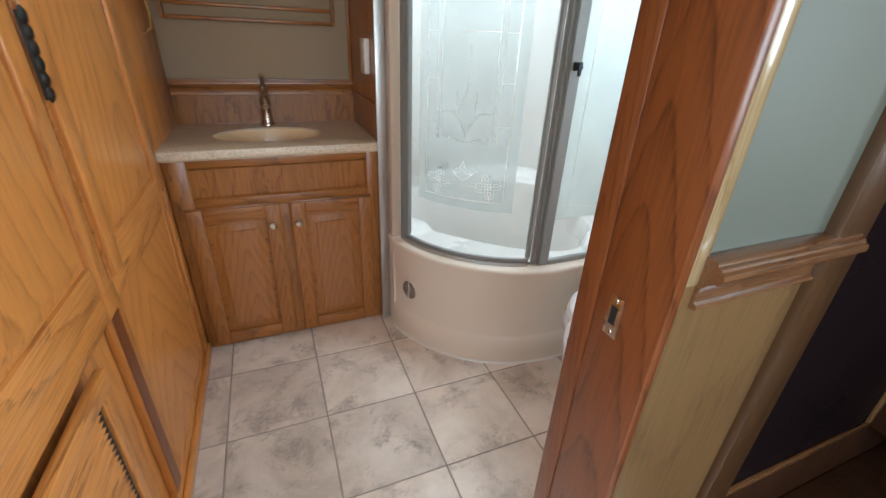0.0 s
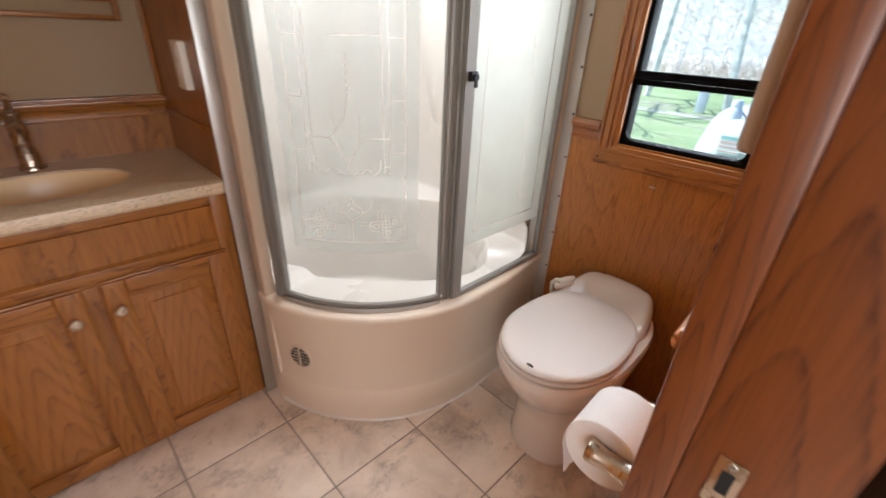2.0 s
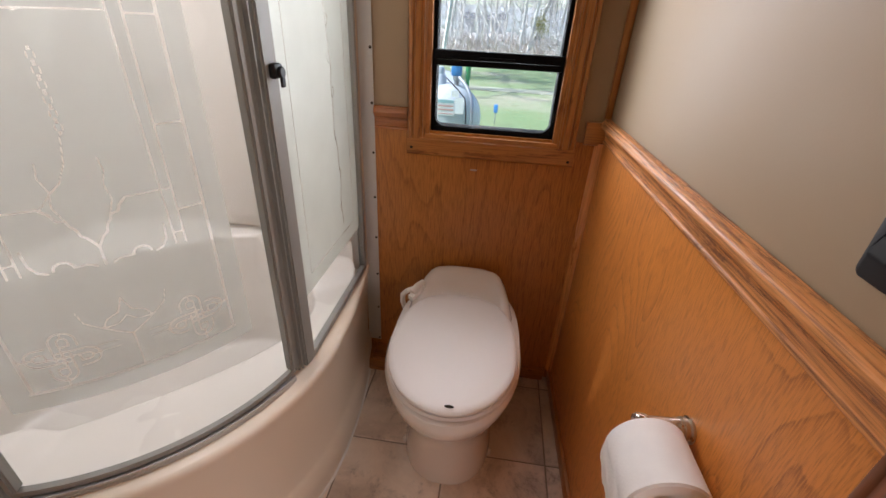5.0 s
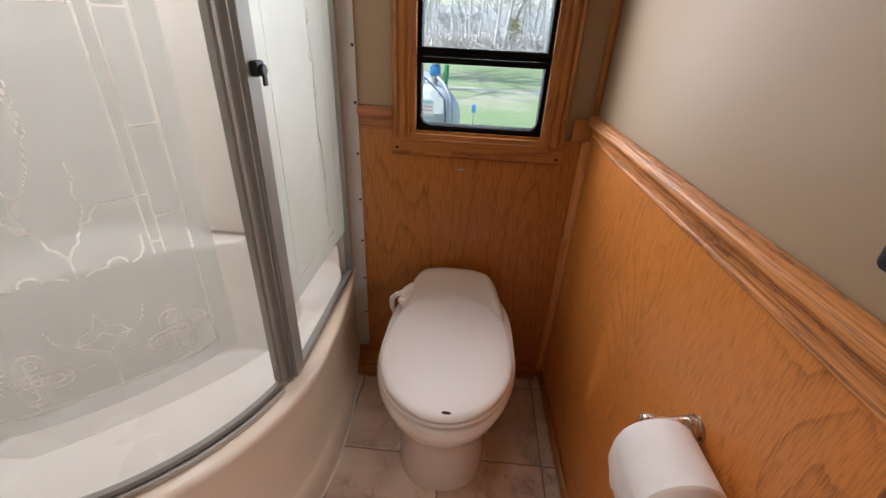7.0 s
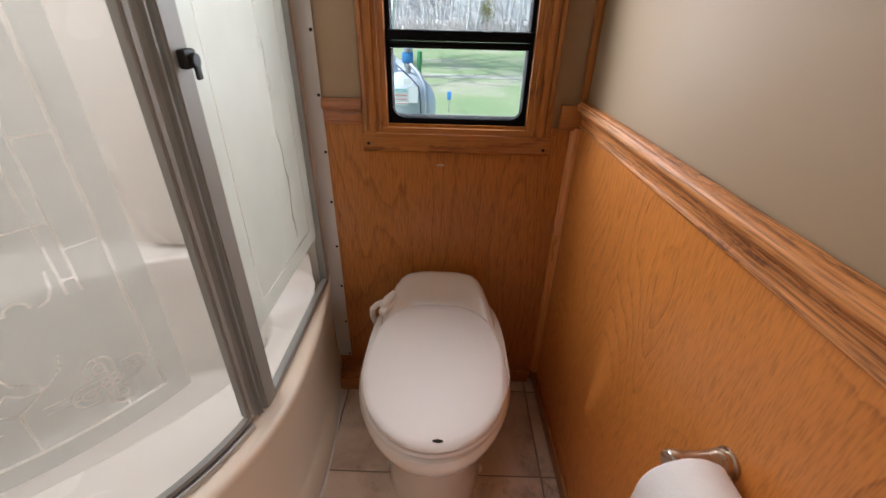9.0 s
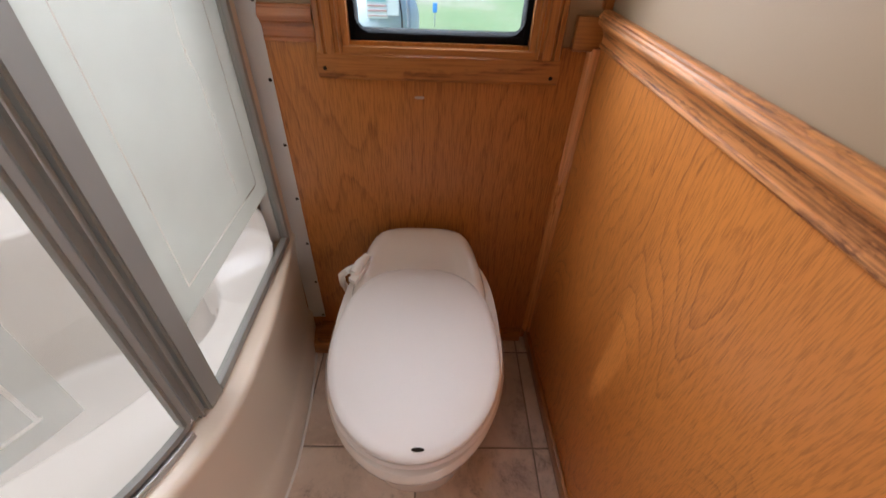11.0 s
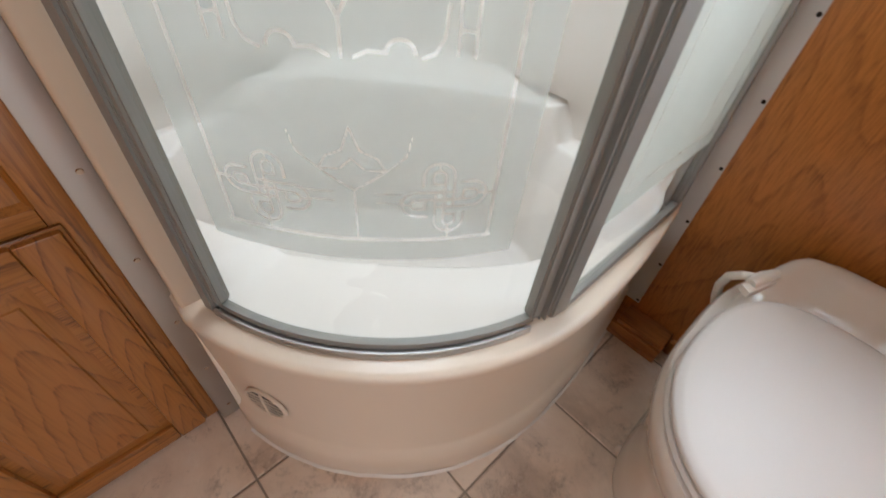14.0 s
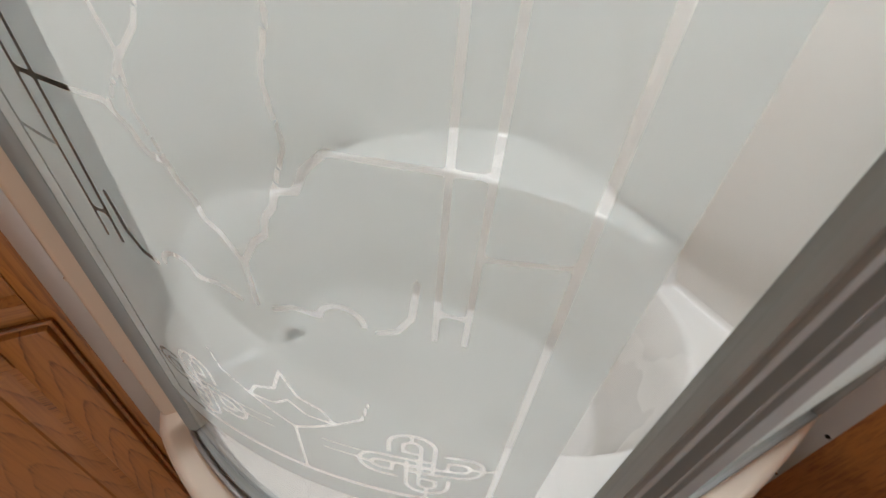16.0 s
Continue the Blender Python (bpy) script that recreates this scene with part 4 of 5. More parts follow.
    prof = [(0.0, 0.0), (0.002, 0.06), (0.0, 0.118), (-0.006, 0.128), (-0.010, 0.14), (-0.008, 0.25), (-0.003, 0.36), (0.001, 0.41), (0.004, 0.428), (0.006, 0.438), (0.0055, 0.446), (0.001, 0.452), (-0.008, 0.4546), (-0.05, SILL), (-0.05, 0.40), (-0.03, 0.0)]
    part("apron", sweep(path, prof), "apron", s, "almond moulded tub front", 50)
    rng = random.Random(11)
    bead = [(0.0, 0.0), (0.007, 0.0), (0.005, 0.003), (0.001, 0.006)]
    part("sealant", sweep([(x, y + rng.uniform(-0.0015, 0.0015)) for x, y in path[1:]], bead), "white", s, "uneven bead of white sealant")
    # flange between the divider and the door
    part("side_flange", box(0.4645, 0.506, 1.575, 1.63, SILL - 0.006, 1.95, 0.008, 3), "flange", s)
    part("side_flange", box(1.4375, 1.4765, 1.153, 1.20, SILL - 0.006, 1.95, 0.008, 3), "flange", s)
    part("side_filler", box(1.4265, 1.437, 1.1715, 1.20, SILL - 0.006, 1.95, 0.002), "tub", s)
    part("side_filler", box(0.4646, 0.49, 1.56, 1.63, 0.0, SILL - 0.007), "apron", s)
    # inlet grille low on the front
    a = radians(204.5)
    m = Matrix.Translation((CX + 0.570 * math.cos(a), CY + 0.570 * math.sin(a), 0.251)) @ Matrix.Rotation(a, 4, "Z") @ Matrix.Rotation(radians(90), 4, "Y")
    g = part("grille", lathe([(0.047, 0.0), (0.047, 0.004), (0.045, 0.006), (0.041, 0.006), (0.040, 0.002), (0, 0.002)], m, 36), "apron", s, "round louvred air grille")
    # black disc stands in for the shade inside the grille
    part("grille_hole", lathe([(0, 0.0046), (0.040, 0.0040)], m, 32), "black", g)
    for k in range(-2, 3):
        w = math.sqrt(max(0, 0.0395 ** 2 - (0.0135 * k) ** 2))
        b = bmesh.new()
        bmesh.ops.create_cube(b, size=1, matrix=m @ Matrix.LocRotScale((0.0135 * k, 0, 0.0062), Euler((0, radians(25), 0)), (0.0034, 2 * w, 0.002)))
        part("slat", b, "apron", g)
    b = bmesh.new()
    bmesh.ops.create_cube(b, size=1, matrix=m @ Matrix.LocRotScale((0, 0, 0.0068), None, (0.080, 0.006, 0.002)))
    part("bar", b, "apron", g)
    # drain
    part("drain", lathe([(0.030, 0.0), (0.030, 0.004), (0.027, 0.0055), (0.020, 0.004), (0.019, -0.001), (0.0, -0.002)], pose(0.675, 1.918, Z0 + 0.001), 28), "chrome", s, "round chrome drain")
    part("drain_hole", lathe([(0, 0.0), (0.017, 0.0)], pose(0.675, 1.918, Z0 + 0.0035), 24), "bronze", s)

    # aluminium frame
    def arc_strip(r0, r1, a0, a1, z0, z1, k=40):
        o, i = arc(CX, CY, r1, a0, a1, k), arc(CX, CY, r0, a0, a1, k)
        bm = bmesh.new()
        loft([[(*p, z0), (*q, z0), (*q, z1), (*p, z1)] for p, q in zip(o, i)], bm, True, True)
        return bm

    A0, A1 = 197.0, 255.0
    part("bottom_track", arc_strip(R_GLASS - 0.014, R_GLASS + 0.016, A0, A1, SILL, SILL + 0.007), "strip", s)
    part("bottom_track_lip", arc_strip(R_GLASS + 0.011, R_GLASS + 0.015, A0, A1, SILL + 0.007, SILL + 0.015), "strip", s)
    part("top_track", arc_strip(R_GLASS - 0.02, R_GLASS + 0.022, A0, A1, 1.90, 1.945), "metal", s)
    yp = CY - R_GLASS
    part("panel_track", box(0.975, 1.437, yp - 0.009, yp + 0.010, SILL, SILL + 0.020, 0.003), "metal", s)
    part("panel_top", box(0.975, 1.437, yp - 0.012, yp + 0.014, 1.90, 1.945, 0.003), "metal", s)
    part("panel_jamb", box(1.422, 1.437, yp - 0.010, yp + 0.012, SILL + 0.0205, 1.90, 0.003), "metal", s)
    # hinge jamb and the post beside the fixed pane
    x, y = CX + R_GLASS * math.cos(radians(A0 - 1.5)), CY + R_GLASS * math.sin(radians(A0 - 1.5))

    def upright(px, py, w, d, turn, z0, z1, r=0.004):
        bm = bmesh.new()
        bmesh.ops.create_cube(bm, size=1, matrix=Matrix.LocRotScale((px, py, (z0 + z1) / 2), Euler((0, 0, radians(turn))), (w, d, z1 - z0)))
        bmesh.ops.bevel(bm, geom=bm.edges[:], offset=r, segments=2, affect="EDGES")
        return bm

    part("hinge_jamb", upright(x, y, 0.030, 0.028, A0, SILL, 1.945), "metal", s)
    part("fixed_post", upright(0.954, 1.162, 0.042, 0.026, -8, SILL, 1.945), "metal", s)
    part("post_roll", upright(0.919, 1.169, 0.025, 0.029, -14, SILL, 1.945, 0.011), "metal", s)
    part("pane", box(0.972, 1.42, yp - 0.003, yp + 0.003, SILL + 0.024, 1.905), "clear", s, "clear fixed glass pane")
    pane_strokes = [([(1.02, 1.84), (1.02, 0.690), (1.345, 0.690), (1.345, 1.84)], 0.003)]
    pane_strokes.append(([(1.262 - 0.05 * (z - 0.72) + 0.006 * math.sin(23 * z) + 0.003 * math.sin(61 * z), z) for z in (0.72 + 0.02 * k for k in range(40))], 0.0026))
    for k, z in enumerate((0.76, 0.86, 0.97, 1.08, 1.16, 1.24, 1.36)):
        x, g = 1.262 - 0.05 * (z - 0.72), 1 if k % 2 else -1
        pane_strokes.append(([(x, z), (x + g * 0.010, z + 0.008), (x + g * 0.013, z + 0.020), (x + g * 0.004, z + 0.028)], 0.0024))
    pane_field = lambda: field("etching", 0.968, 1.392, 0.645, 1.86, pane_strokes, lambda u, z: (u, yp - 0.0042, z), s, "etched milky field on the pane", "frost_pane")
    hang(s)

    # the curved glass door, shut
    d = thing("shower_door", (0.7, 1.3, SILL + 0.02), "closed curved glass shower door with an etched milky field", "shower door")
    z0, z1 = SILL + 0.016, 1.895

    def curved(r0, r1, a0, a1, za, zb, k=36):
        return arc_strip(r0, r1, a0, a1, za, zb, k)

    part("glass", curved(R_GLASS - 0.0025, R_GLASS + 0.0025, A0 + 1.2, A1 + 0.2, z0 + 0.008, z1), "clear", d, "clear curved glass")
    part("bottom_rail", curved(R_GLASS - 0.006, R_GLASS + 0.007, A0 + 0.5, A1 + 0.9, z0, z0 + 0.013), "metal", d)
    part("top_rail", curved(R_GLASS - 0.009, R_GLASS + 0.010, A0 + 0.5, A1 + 0.9, z1 - 0.02, z1), "metal", d)
    for ang, w in ((A0 + 1.2, 0.016), (A1 + 0.5, 0.016)):
        q = radians(ang)
        part("side_rail", upright(CX + R_GLASS * math.cos(q), CY + R_GLASS * math.sin(q), 0.024, w, ang, z0 + 0.0135, z1 - 0.0205), "metal", d)
    # milky field; the drawing in it is left clear
    g0, g1 = A0 + 8.4, A1 - 8.6
    mid_a, R_F = (A0 + A1) / 2, R_GLASS + 0.0036
    strokes = []

    def line(pts, w=0.0036):
        strokes.append((pts, 0.78 * w))

    def ringline(cu, cz, ru, rz, a0=0, a1=360, k=28):
        return [(cu + ru * math.cos(radians(a0 + (a1 - a0) * i / k)), cz + rz * math.sin(radians(a0 + (a1 - a0) * i / k))) for i in range(k + 1)]

    for g in (-1, 1):
        # tall lines at both sides with rungs between them
        line([(g * 0.153, 0.705), (g * 0.153, 1.84)], 0.0064)
        line([(g * 0.112, 0.915), (g * 0.112, 1.84)], 0.0042)
        line([(g * 0.097, 0.917), (g * 0.090, 1.84)], 0.0042)
        for z in (0.974, 1.11, 1.255, 1.42, 1.58):
            line([(g * 0.153, z), (g * 0.112, z)])
        line([(g * 0.112, 1.012), (g * 0.050, 1.012)])
        line([(g * 0.112, 0.935), (g * 0.097, 0.937)])
        # swag of small scallops that falls from the rung to a stem in the middle
        line([(g * u, z) for u, z in ((0.050, 1.012), (0.040, 1.002), (0.036, 0.992), (0.026, 0.990), (0.024, 0.982), (0.018, 0.974), (0.016, 0.964), (0.009, 0.958), (0.0, 0.942))], 0.0046)
        line([(g * u, z) for u, z in ((0.026, 0.990), (0.034, 1.012), (0.030, 1.035), (0.036, 1.055), (0.033, 1.075))], 0.0032)
        line(ringline(g * 0.049, 0.917, 0.012, 0.011, 0, 180, 12), 0.0046)
        line([(g * u, z) for u, z in ((0.068, 0.914), (0.078, 0.918), (0.085, 0.930), (0.087, 0.955))], 0.0046)
        line([(g * u, z) for u, z in ((0.010, 0.912), (0.022, 0.918), (0.037, 0.917))], 0.0046)
        # interlaced knot in the lower corner: four looped bands turned about its middle
        for k in range(4):
            def petal(r, p):
                c, sn = ((1, 0), (0, 1), (-1, 0), (0, -1))[k]
                return (g * 0.096 + g * (c * r - sn * p), 0.764 + sn * r + c * p)
            bend = [math.pi * (i / 10 - 0.5) for i in range(11)]
            line([petal(-0.006, -0.010), petal(0.030, -0.010)] + [petal(0.030 + 0.0165 * math.cos(q), 0.0065 + 0.0165 * math.sin(q)) for q in bend] + [petal(0.018, 0.023)], 0.0044)
            line([petal(-0.012, -0.001), petal(0.029, 0.0)] + [petal(0.030 + 0.0065 * math.cos(q), 0.0065 + 0.0065 * math.sin(q)) for q in bend] + [petal(0.021, 0.013), petal(0.020, 0.0)], 0.0040)
            line([petal(0.0365, 0.0065), petal(0.0465, 0.0065)], 0.0036)
        line([(g * 0.1025, 0.705), (g * 0.1025, 0.718)], 0.0036)
        line([(g * 0.142, 0.7705), (g * 0.153, 0.7705)], 0.0036)
        for z in (0.759, 0.771):
            line([(g * 0.022, z), (g * 0.052, z)], 0.003)
        # lozenge of leaves over the stem
        line([(0, 0.776), (g * 0.016, 0.786), (g * 0.034, 0.800), (g * 0.026, 0.815), (g * 0.009, 0.823), (0, 0.848)], 0.0036)
        line([(g * 0.034, 0.800), (g * 0.055, 0.818), (g * 0.060, 0.840)], 0.003)
        line([(g * 0.034, 0.800), (g * 0.012, 0.802), (0, 0.814)], 0.003)
    line([(0, 0.912), (0, 0.943)], 0.0046)
    line([(0, 0.705), (0, 0.776)], 0.0036)
    line([(-0.1555, 0.705), (0.1555, 0.705)], 0.0076)
    # twisted chain hanging beside the middle
    for ph in (0, math.pi):
        line([(0.006 + 0.004 * math.sin(k * 0.9 + ph), 1.215 - 0.005 * k) for k in range(22)], 0.0026)
    line([(0.004, 1.11), (-0.004, 1.07), (-0.016, 1.045), (-0.032, 1.03), (-0.046, 1.012)], 0.003)
    line([(0.006, 1.215), (0.006, 1.255)], 0.003)
    line([(-0.03, 1.255), (0.09, 1.258)], 0.0034)

    def field(name, u0, u1, z0, z1, strokes, place, owner, label, material="frost"):
        """A thin milky skin from u0 to u1 and z0 to z1, cut through along the strokes."""
        h = 0.0024
        nu, nz = int(round((u1 - u0) / h)), int(round((z1 - z0) / h))
        us, zs = np.linspace(u0, u1, nu + 1), np.linspace(z0, z1, nz + 1)
        dist = np.full((nu + 1, nz + 1), 1.0)
        for pts, w in strokes:
            for (ax, az_), (bx, bz) in zip(pts, pts[1:]):
                i0, i1 = np.searchsorted(us, [min(ax, bx) - 0.012, max(ax, bx) + 0.012])
                j0, j1 = np.searchsorted(zs, [min(az_, bz) - 0.012, max(az_, bz) + 0.012])
                U, Z = np.meshgrid(us[i0:i1], zs[j0:j1], indexing="ij")
                dx, dz = bx - ax, bz - az_
                f = np.clip(((U - ax) * dx + (Z - az_) * dz) / max(dx * dx + dz * dz, 1e-12), 0, 1)
                dist[i0:i1, j0:j1] = np.minimum(dist[i0:i1, j0:j1], np.hypot(U - ax - f * dx, Z - az_ - f * dz) - w / 2)
        verts, faces, seen = [], [], {}

        def vert(u, z):
            key = (round(u, 6), round(z, 6))
            if key not in seen:
                seen[key] = len(verts)
                verts.append(place(u, z))
            return seen[key]

        for i in range(nu):
            run = None
            for j in range(nz + 1):
                quad = [(i, j), (i + 1, j), (i + 1, j + 1), (i, j + 1)] if j < nz else None
                f = [dist[p] for p in quad] if quad else [-1]
                if min(f) > 0:
                    run = j if run is None else run
                    continue
                if run is not None:
                    faces.append([vert(us[i], zs[run]), vert(us[i + 1], zs[run]), vert(us[i + 1], zs[j]), vert(us[i], zs[j])])
                    run = None
                if quad and max(f) > 0:
                    poly = []
                    for k in range(4):
                        (a, b), (c, e) = quad[k], quad[(k + 1) % 4]
                        fa, fb = f[k], f[(k + 1) % 4]
                        if fa > 0:
                            poly.append(vert(us[a], zs[b]))
                        if (fa > 0) != (fb > 0):
                            m = fa / (fa - fb)
                            poly.append(vert(us[a] + m * (us[c] - us[a]), zs[b] + m * (zs[e] - zs[b])))
                    poly = list(dict.fromkeys(poly))
                    if len(poly) > 2:
                        faces.append(poly)
        me = bpy.data.meshes.new(name)
        me.from_pydata(verts, [], faces)
        me.materials.append(M[material])
        me.polygons.foreach_set("use_smooth", [True] * len(me.polygons))
        ob = new(name, me)
        ob.parent = owner
        ob["label"] = label
        return ob

    def on_door(u, z):
        q = radians(mid_a) + u / R_GLASS
        return (CX + R_F * math.cos(q), CY + R_F * math.sin(q), z)

    half = radians(g1 - g0) / 2 * R_GLASS
    field("etching", -half, half, 0.671, 1.86, strokes, on_door, d, "etched milky field with clear drawn lines")
    pane_field()
    hang(s)
    # small black pull
    k = part("pull", lathe([(0.006, 0), (0.006, 0.006), (0.0095, 0.007), (0.0105, 0.011), (0.0095, 0.015), (0.004, 0.016), (0, 0.0155)], pose(0.955, yp - 0.014, 1.168, 90), 20), "black", d, "small black knob")
    part("pull_tail", box(0.949, 0.961, yp - 0.0295, yp - 0.0235, 1.142, 1.160, 0.002), "black", d)
    part("pull_base", box(0.94, 0.97, yp - 0.022, yp - 0.008, 1.157, 1.183, 0.004), "black", d)
    hang(d)


build_shower()


def build_strip(name, x0, x1, y0, y1, label, xs, step):
    s = thing(name, ((x0 + x1) / 2, y0, 0.02), label, "metal trim")
    part("strip", box(x0, x1, y0, y1, 0.004, 1.95, 0.0015), "strip", s)
    m = mesh_of("screw", lathe([(0, 0.0022), (0.0035, 0.0018), (0.0048, 0)], pose(0, 0, 0, 90), 10))
    m.materials.append(M["nickel"])
    for k in range(int(1.9 / step)):
        q = new("screw", m)
        q.location = (xs, y0, 0.05 + step * k)
        q.parent = s
    hang(s)


es = thing("wall_strip", (1.477, 1.14, 0.09), "screwed bright aluminium strip on the wall beside the shower", "metal trim")
part("strip", box(1.4775, 1.4795, 1.113, 1.164, 0.09, 1.95, 0.0008), "pale_strip", es)
for k in range(12):
    part("screw", lathe([(0, 0.0022), (0.0032, 0.0018), (0.0045, 0)], pose(1.4775, 1.1195, 0.1 + 0.1553 * k, 0, -90, 0), 10), "bronze", es)
hang(es)
build_strip("divider_strip", 0.424, 0.4645, 1.622, 1.631, "screwed bright aluminium strip at the divider edge", 0.449, 0.165)


# ---- toilet ----
def build_toilet():
    t = thing("toilet", (1.15, 0.785, 0), "bone-coloured low toilet with closed lid against the oak wall", "toilet")
    cy = 0.784

    def oval(x0, x1, w, z, n=48, blunt=2.0, back=2.0, tilt=0.0):
        """An outline from x0 (front) to x1 (back), w wide."""
        xm = x0 + 0.46 * (x1 - x0)
        out = []
        for k in range(n):
            q = 2 * math.pi * k / n
            c, s = math.cos(q), math.sin(q)
            p = blunt if c < 0 else back
            ax = (xm - x0) if c < 0 else (x1 - xm)
            u = math.copysign(abs(c) ** (2 / p), c)
            v = math.copysign(abs(s) ** (2 / p), s)
            x = xm + ax * u
            out.append((x, cy + w / 2 * v, z + tilt * (x - xm)))
        return out

    # bowl and foot in one casting
    rings = [oval(0.962, 1.40, 0.286, 0.0, blunt=2.4, back=4), oval(0.960, 1.40, 0.290, 0.012, blunt=2.4, back=4), oval(0.966, 1.40, 0.278, 0.06, blunt=2.4, back=4), oval(0.966, 1.40, 0.276, 0.16, blunt=2.4, back=4), oval(0.942, 1.41, 0.300, 0.235, blunt=2.2, back=4),
             oval(0.888, 1.42, 0.342, 0.30, blunt=2.1, back=3.6), oval(0.845, 1.43, 0.374, 0.36, back=3.4), oval(0.824, 1.435, 0.386, 0.405, back=3.2), oval(0.821, 1.437, 0.388, 0.425, back=3.2), oval(0.827, 1.435, 0.378, 0.436, back=3.2), oval(0.86, 1.42, 0.32, 0.440, back=3)]
    part("bowl", loft(rings, None, True, True), "china", t, "bone porcelain bowl", 50)
    # raised rear housing, dished in front and rounded at the back
    rings = []
    for x, w, mid, side in ((1.19, 0.170, 0.434, 0.440), (1.23, 0.170, 0.440, 0.452), (1.27, 0.168, 0.446, 0.465), (1.31, 0.161, 0.454, 0.478), (1.345, 0.152, 0.466, 0.488), (1.375, 0.143, 0.485, 0.498), (1.40, 0.132, 0.500, 0.505), (1.42, 0.117, 0.508, 0.507), (1.435, 0.099, 0.509, 0.503), (1.446, 0.078, 0.502, 0.494), (1.452, 0.052, 0.487, 0.480)):
        half = [(-w, 0.39), (-w, side - 0.040), (-w * 0.985, side - 0.024), (-w * 0.955, side - 0.012), (-w * 0.90, side - 0.003), (-w * 0.83, side), (-w * 0.76, side - 0.15 * (side - mid)), (-w * 0.66, side - 0.55 * (side - mid)), (-w * 0.52, mid + 0.12 * (side - mid)), (-w * 0.3, mid), (0, mid)]
        prof = half + [(-a, b) for a, b in reversed(half[:-1])]
        rings.append([(x, cy + a, b) for a, b in prof])
    part("rear_housing", loft(rings, None, True, True), "china", t, "raised porcelain back", 70)
    seat = [oval(0.838, 1.30, 0.352, 0.441, back=2.6), oval(0.834, 1.302, 0.358, 0.446, back=2.6), oval(0.838, 1.30, 0.352, 0.452, back=2.6), oval(0.86, 1.29, 0.3, 0.453, back=2.6)]
    part("seat", loft(seat, None, True, True), "lid", t, "closed seat ring", 50)
    lid = [oval(0.846, 1.316, 0.344, 0.4545, back=2.7), oval(0.838, 1.318, 0.354, 0.457, back=2.7), oval(0.836, 1.318, 0.356, 0.462, back=2.7), oval(0.841, 1.316, 0.348, 0.468, back=2.7), oval(0.856, 1.308, 0.325, 0.4712, back=2.7), oval(0.90, 1.28, 0.25, 0.4732, back=2.6), oval(0.98, 1.22, 0.13, 0.4742), oval(1.06, 1.12, 0.02, 0.4745)]
    part("lid", loft(lid, None, True, True), "lid", t, "closed glossy bone lid", 60)
    # small grey maker's badge, left as a plain oval
    b = bmesh.new()
    rr = [[(0.8565 + r * 0.0035 * math.cos(q), 0.7705 + r * 0.0115 * math.sin(q), z + 0.0035 * math.cos(q) * 0.28) for q in (2 * math.pi * k / 24 for k in range(24))] for r, z in ((1.0, 0.468), (1.0, 0.4722), (0.85, 0.4725))]
    part("badge", loft(rr, b, False, True), "bronze", t, "small dark oval badge")
    # flush lever and its hose on the shower side
    part("flush_pad", loft([[(1.29 + dx, cy + 0.148 + dy, z) for dx, dy in ((-0.045, 0.004), (0.03, -0.022), (0.042, -0.006), (-0.032, 0.022))] for z in (0.474, 0.487)], None, True, True), "white", t, "small white hand-spray rest")
    part("spray_head", tube([(1.27, cy + 0.160, 0.489), (1.30, cy + 0.150, 0.494), (1.33, cy + 0.135, 0.496)], [0.010, 0.012, 0.009], 12), "white", t)
    part("hose", tube([(1.30, cy + 0.155, 0.488), (1.285, cy + 0.178, 0.486), (1.29, cy + 0.195, 0.465), (1.30, cy + 0.198, 0.43), (1.31, cy + 0.19, 0.39), (1.32, cy + 0.17, 0.34), (1.34, cy + 0.13, 0.30)], 0.0085, 12), "white", t, "curved white hose")
    for sg in (-1, 1):
        part("bolt_cap", lathe([(0.013, 0.0), (0.012, 0.010), (0.007, 0.016), (0, 0.017)], pose(1.10, cy + sg * 0.138, 0.0), 16), "china", t)
    hang(t)


build_toilet()


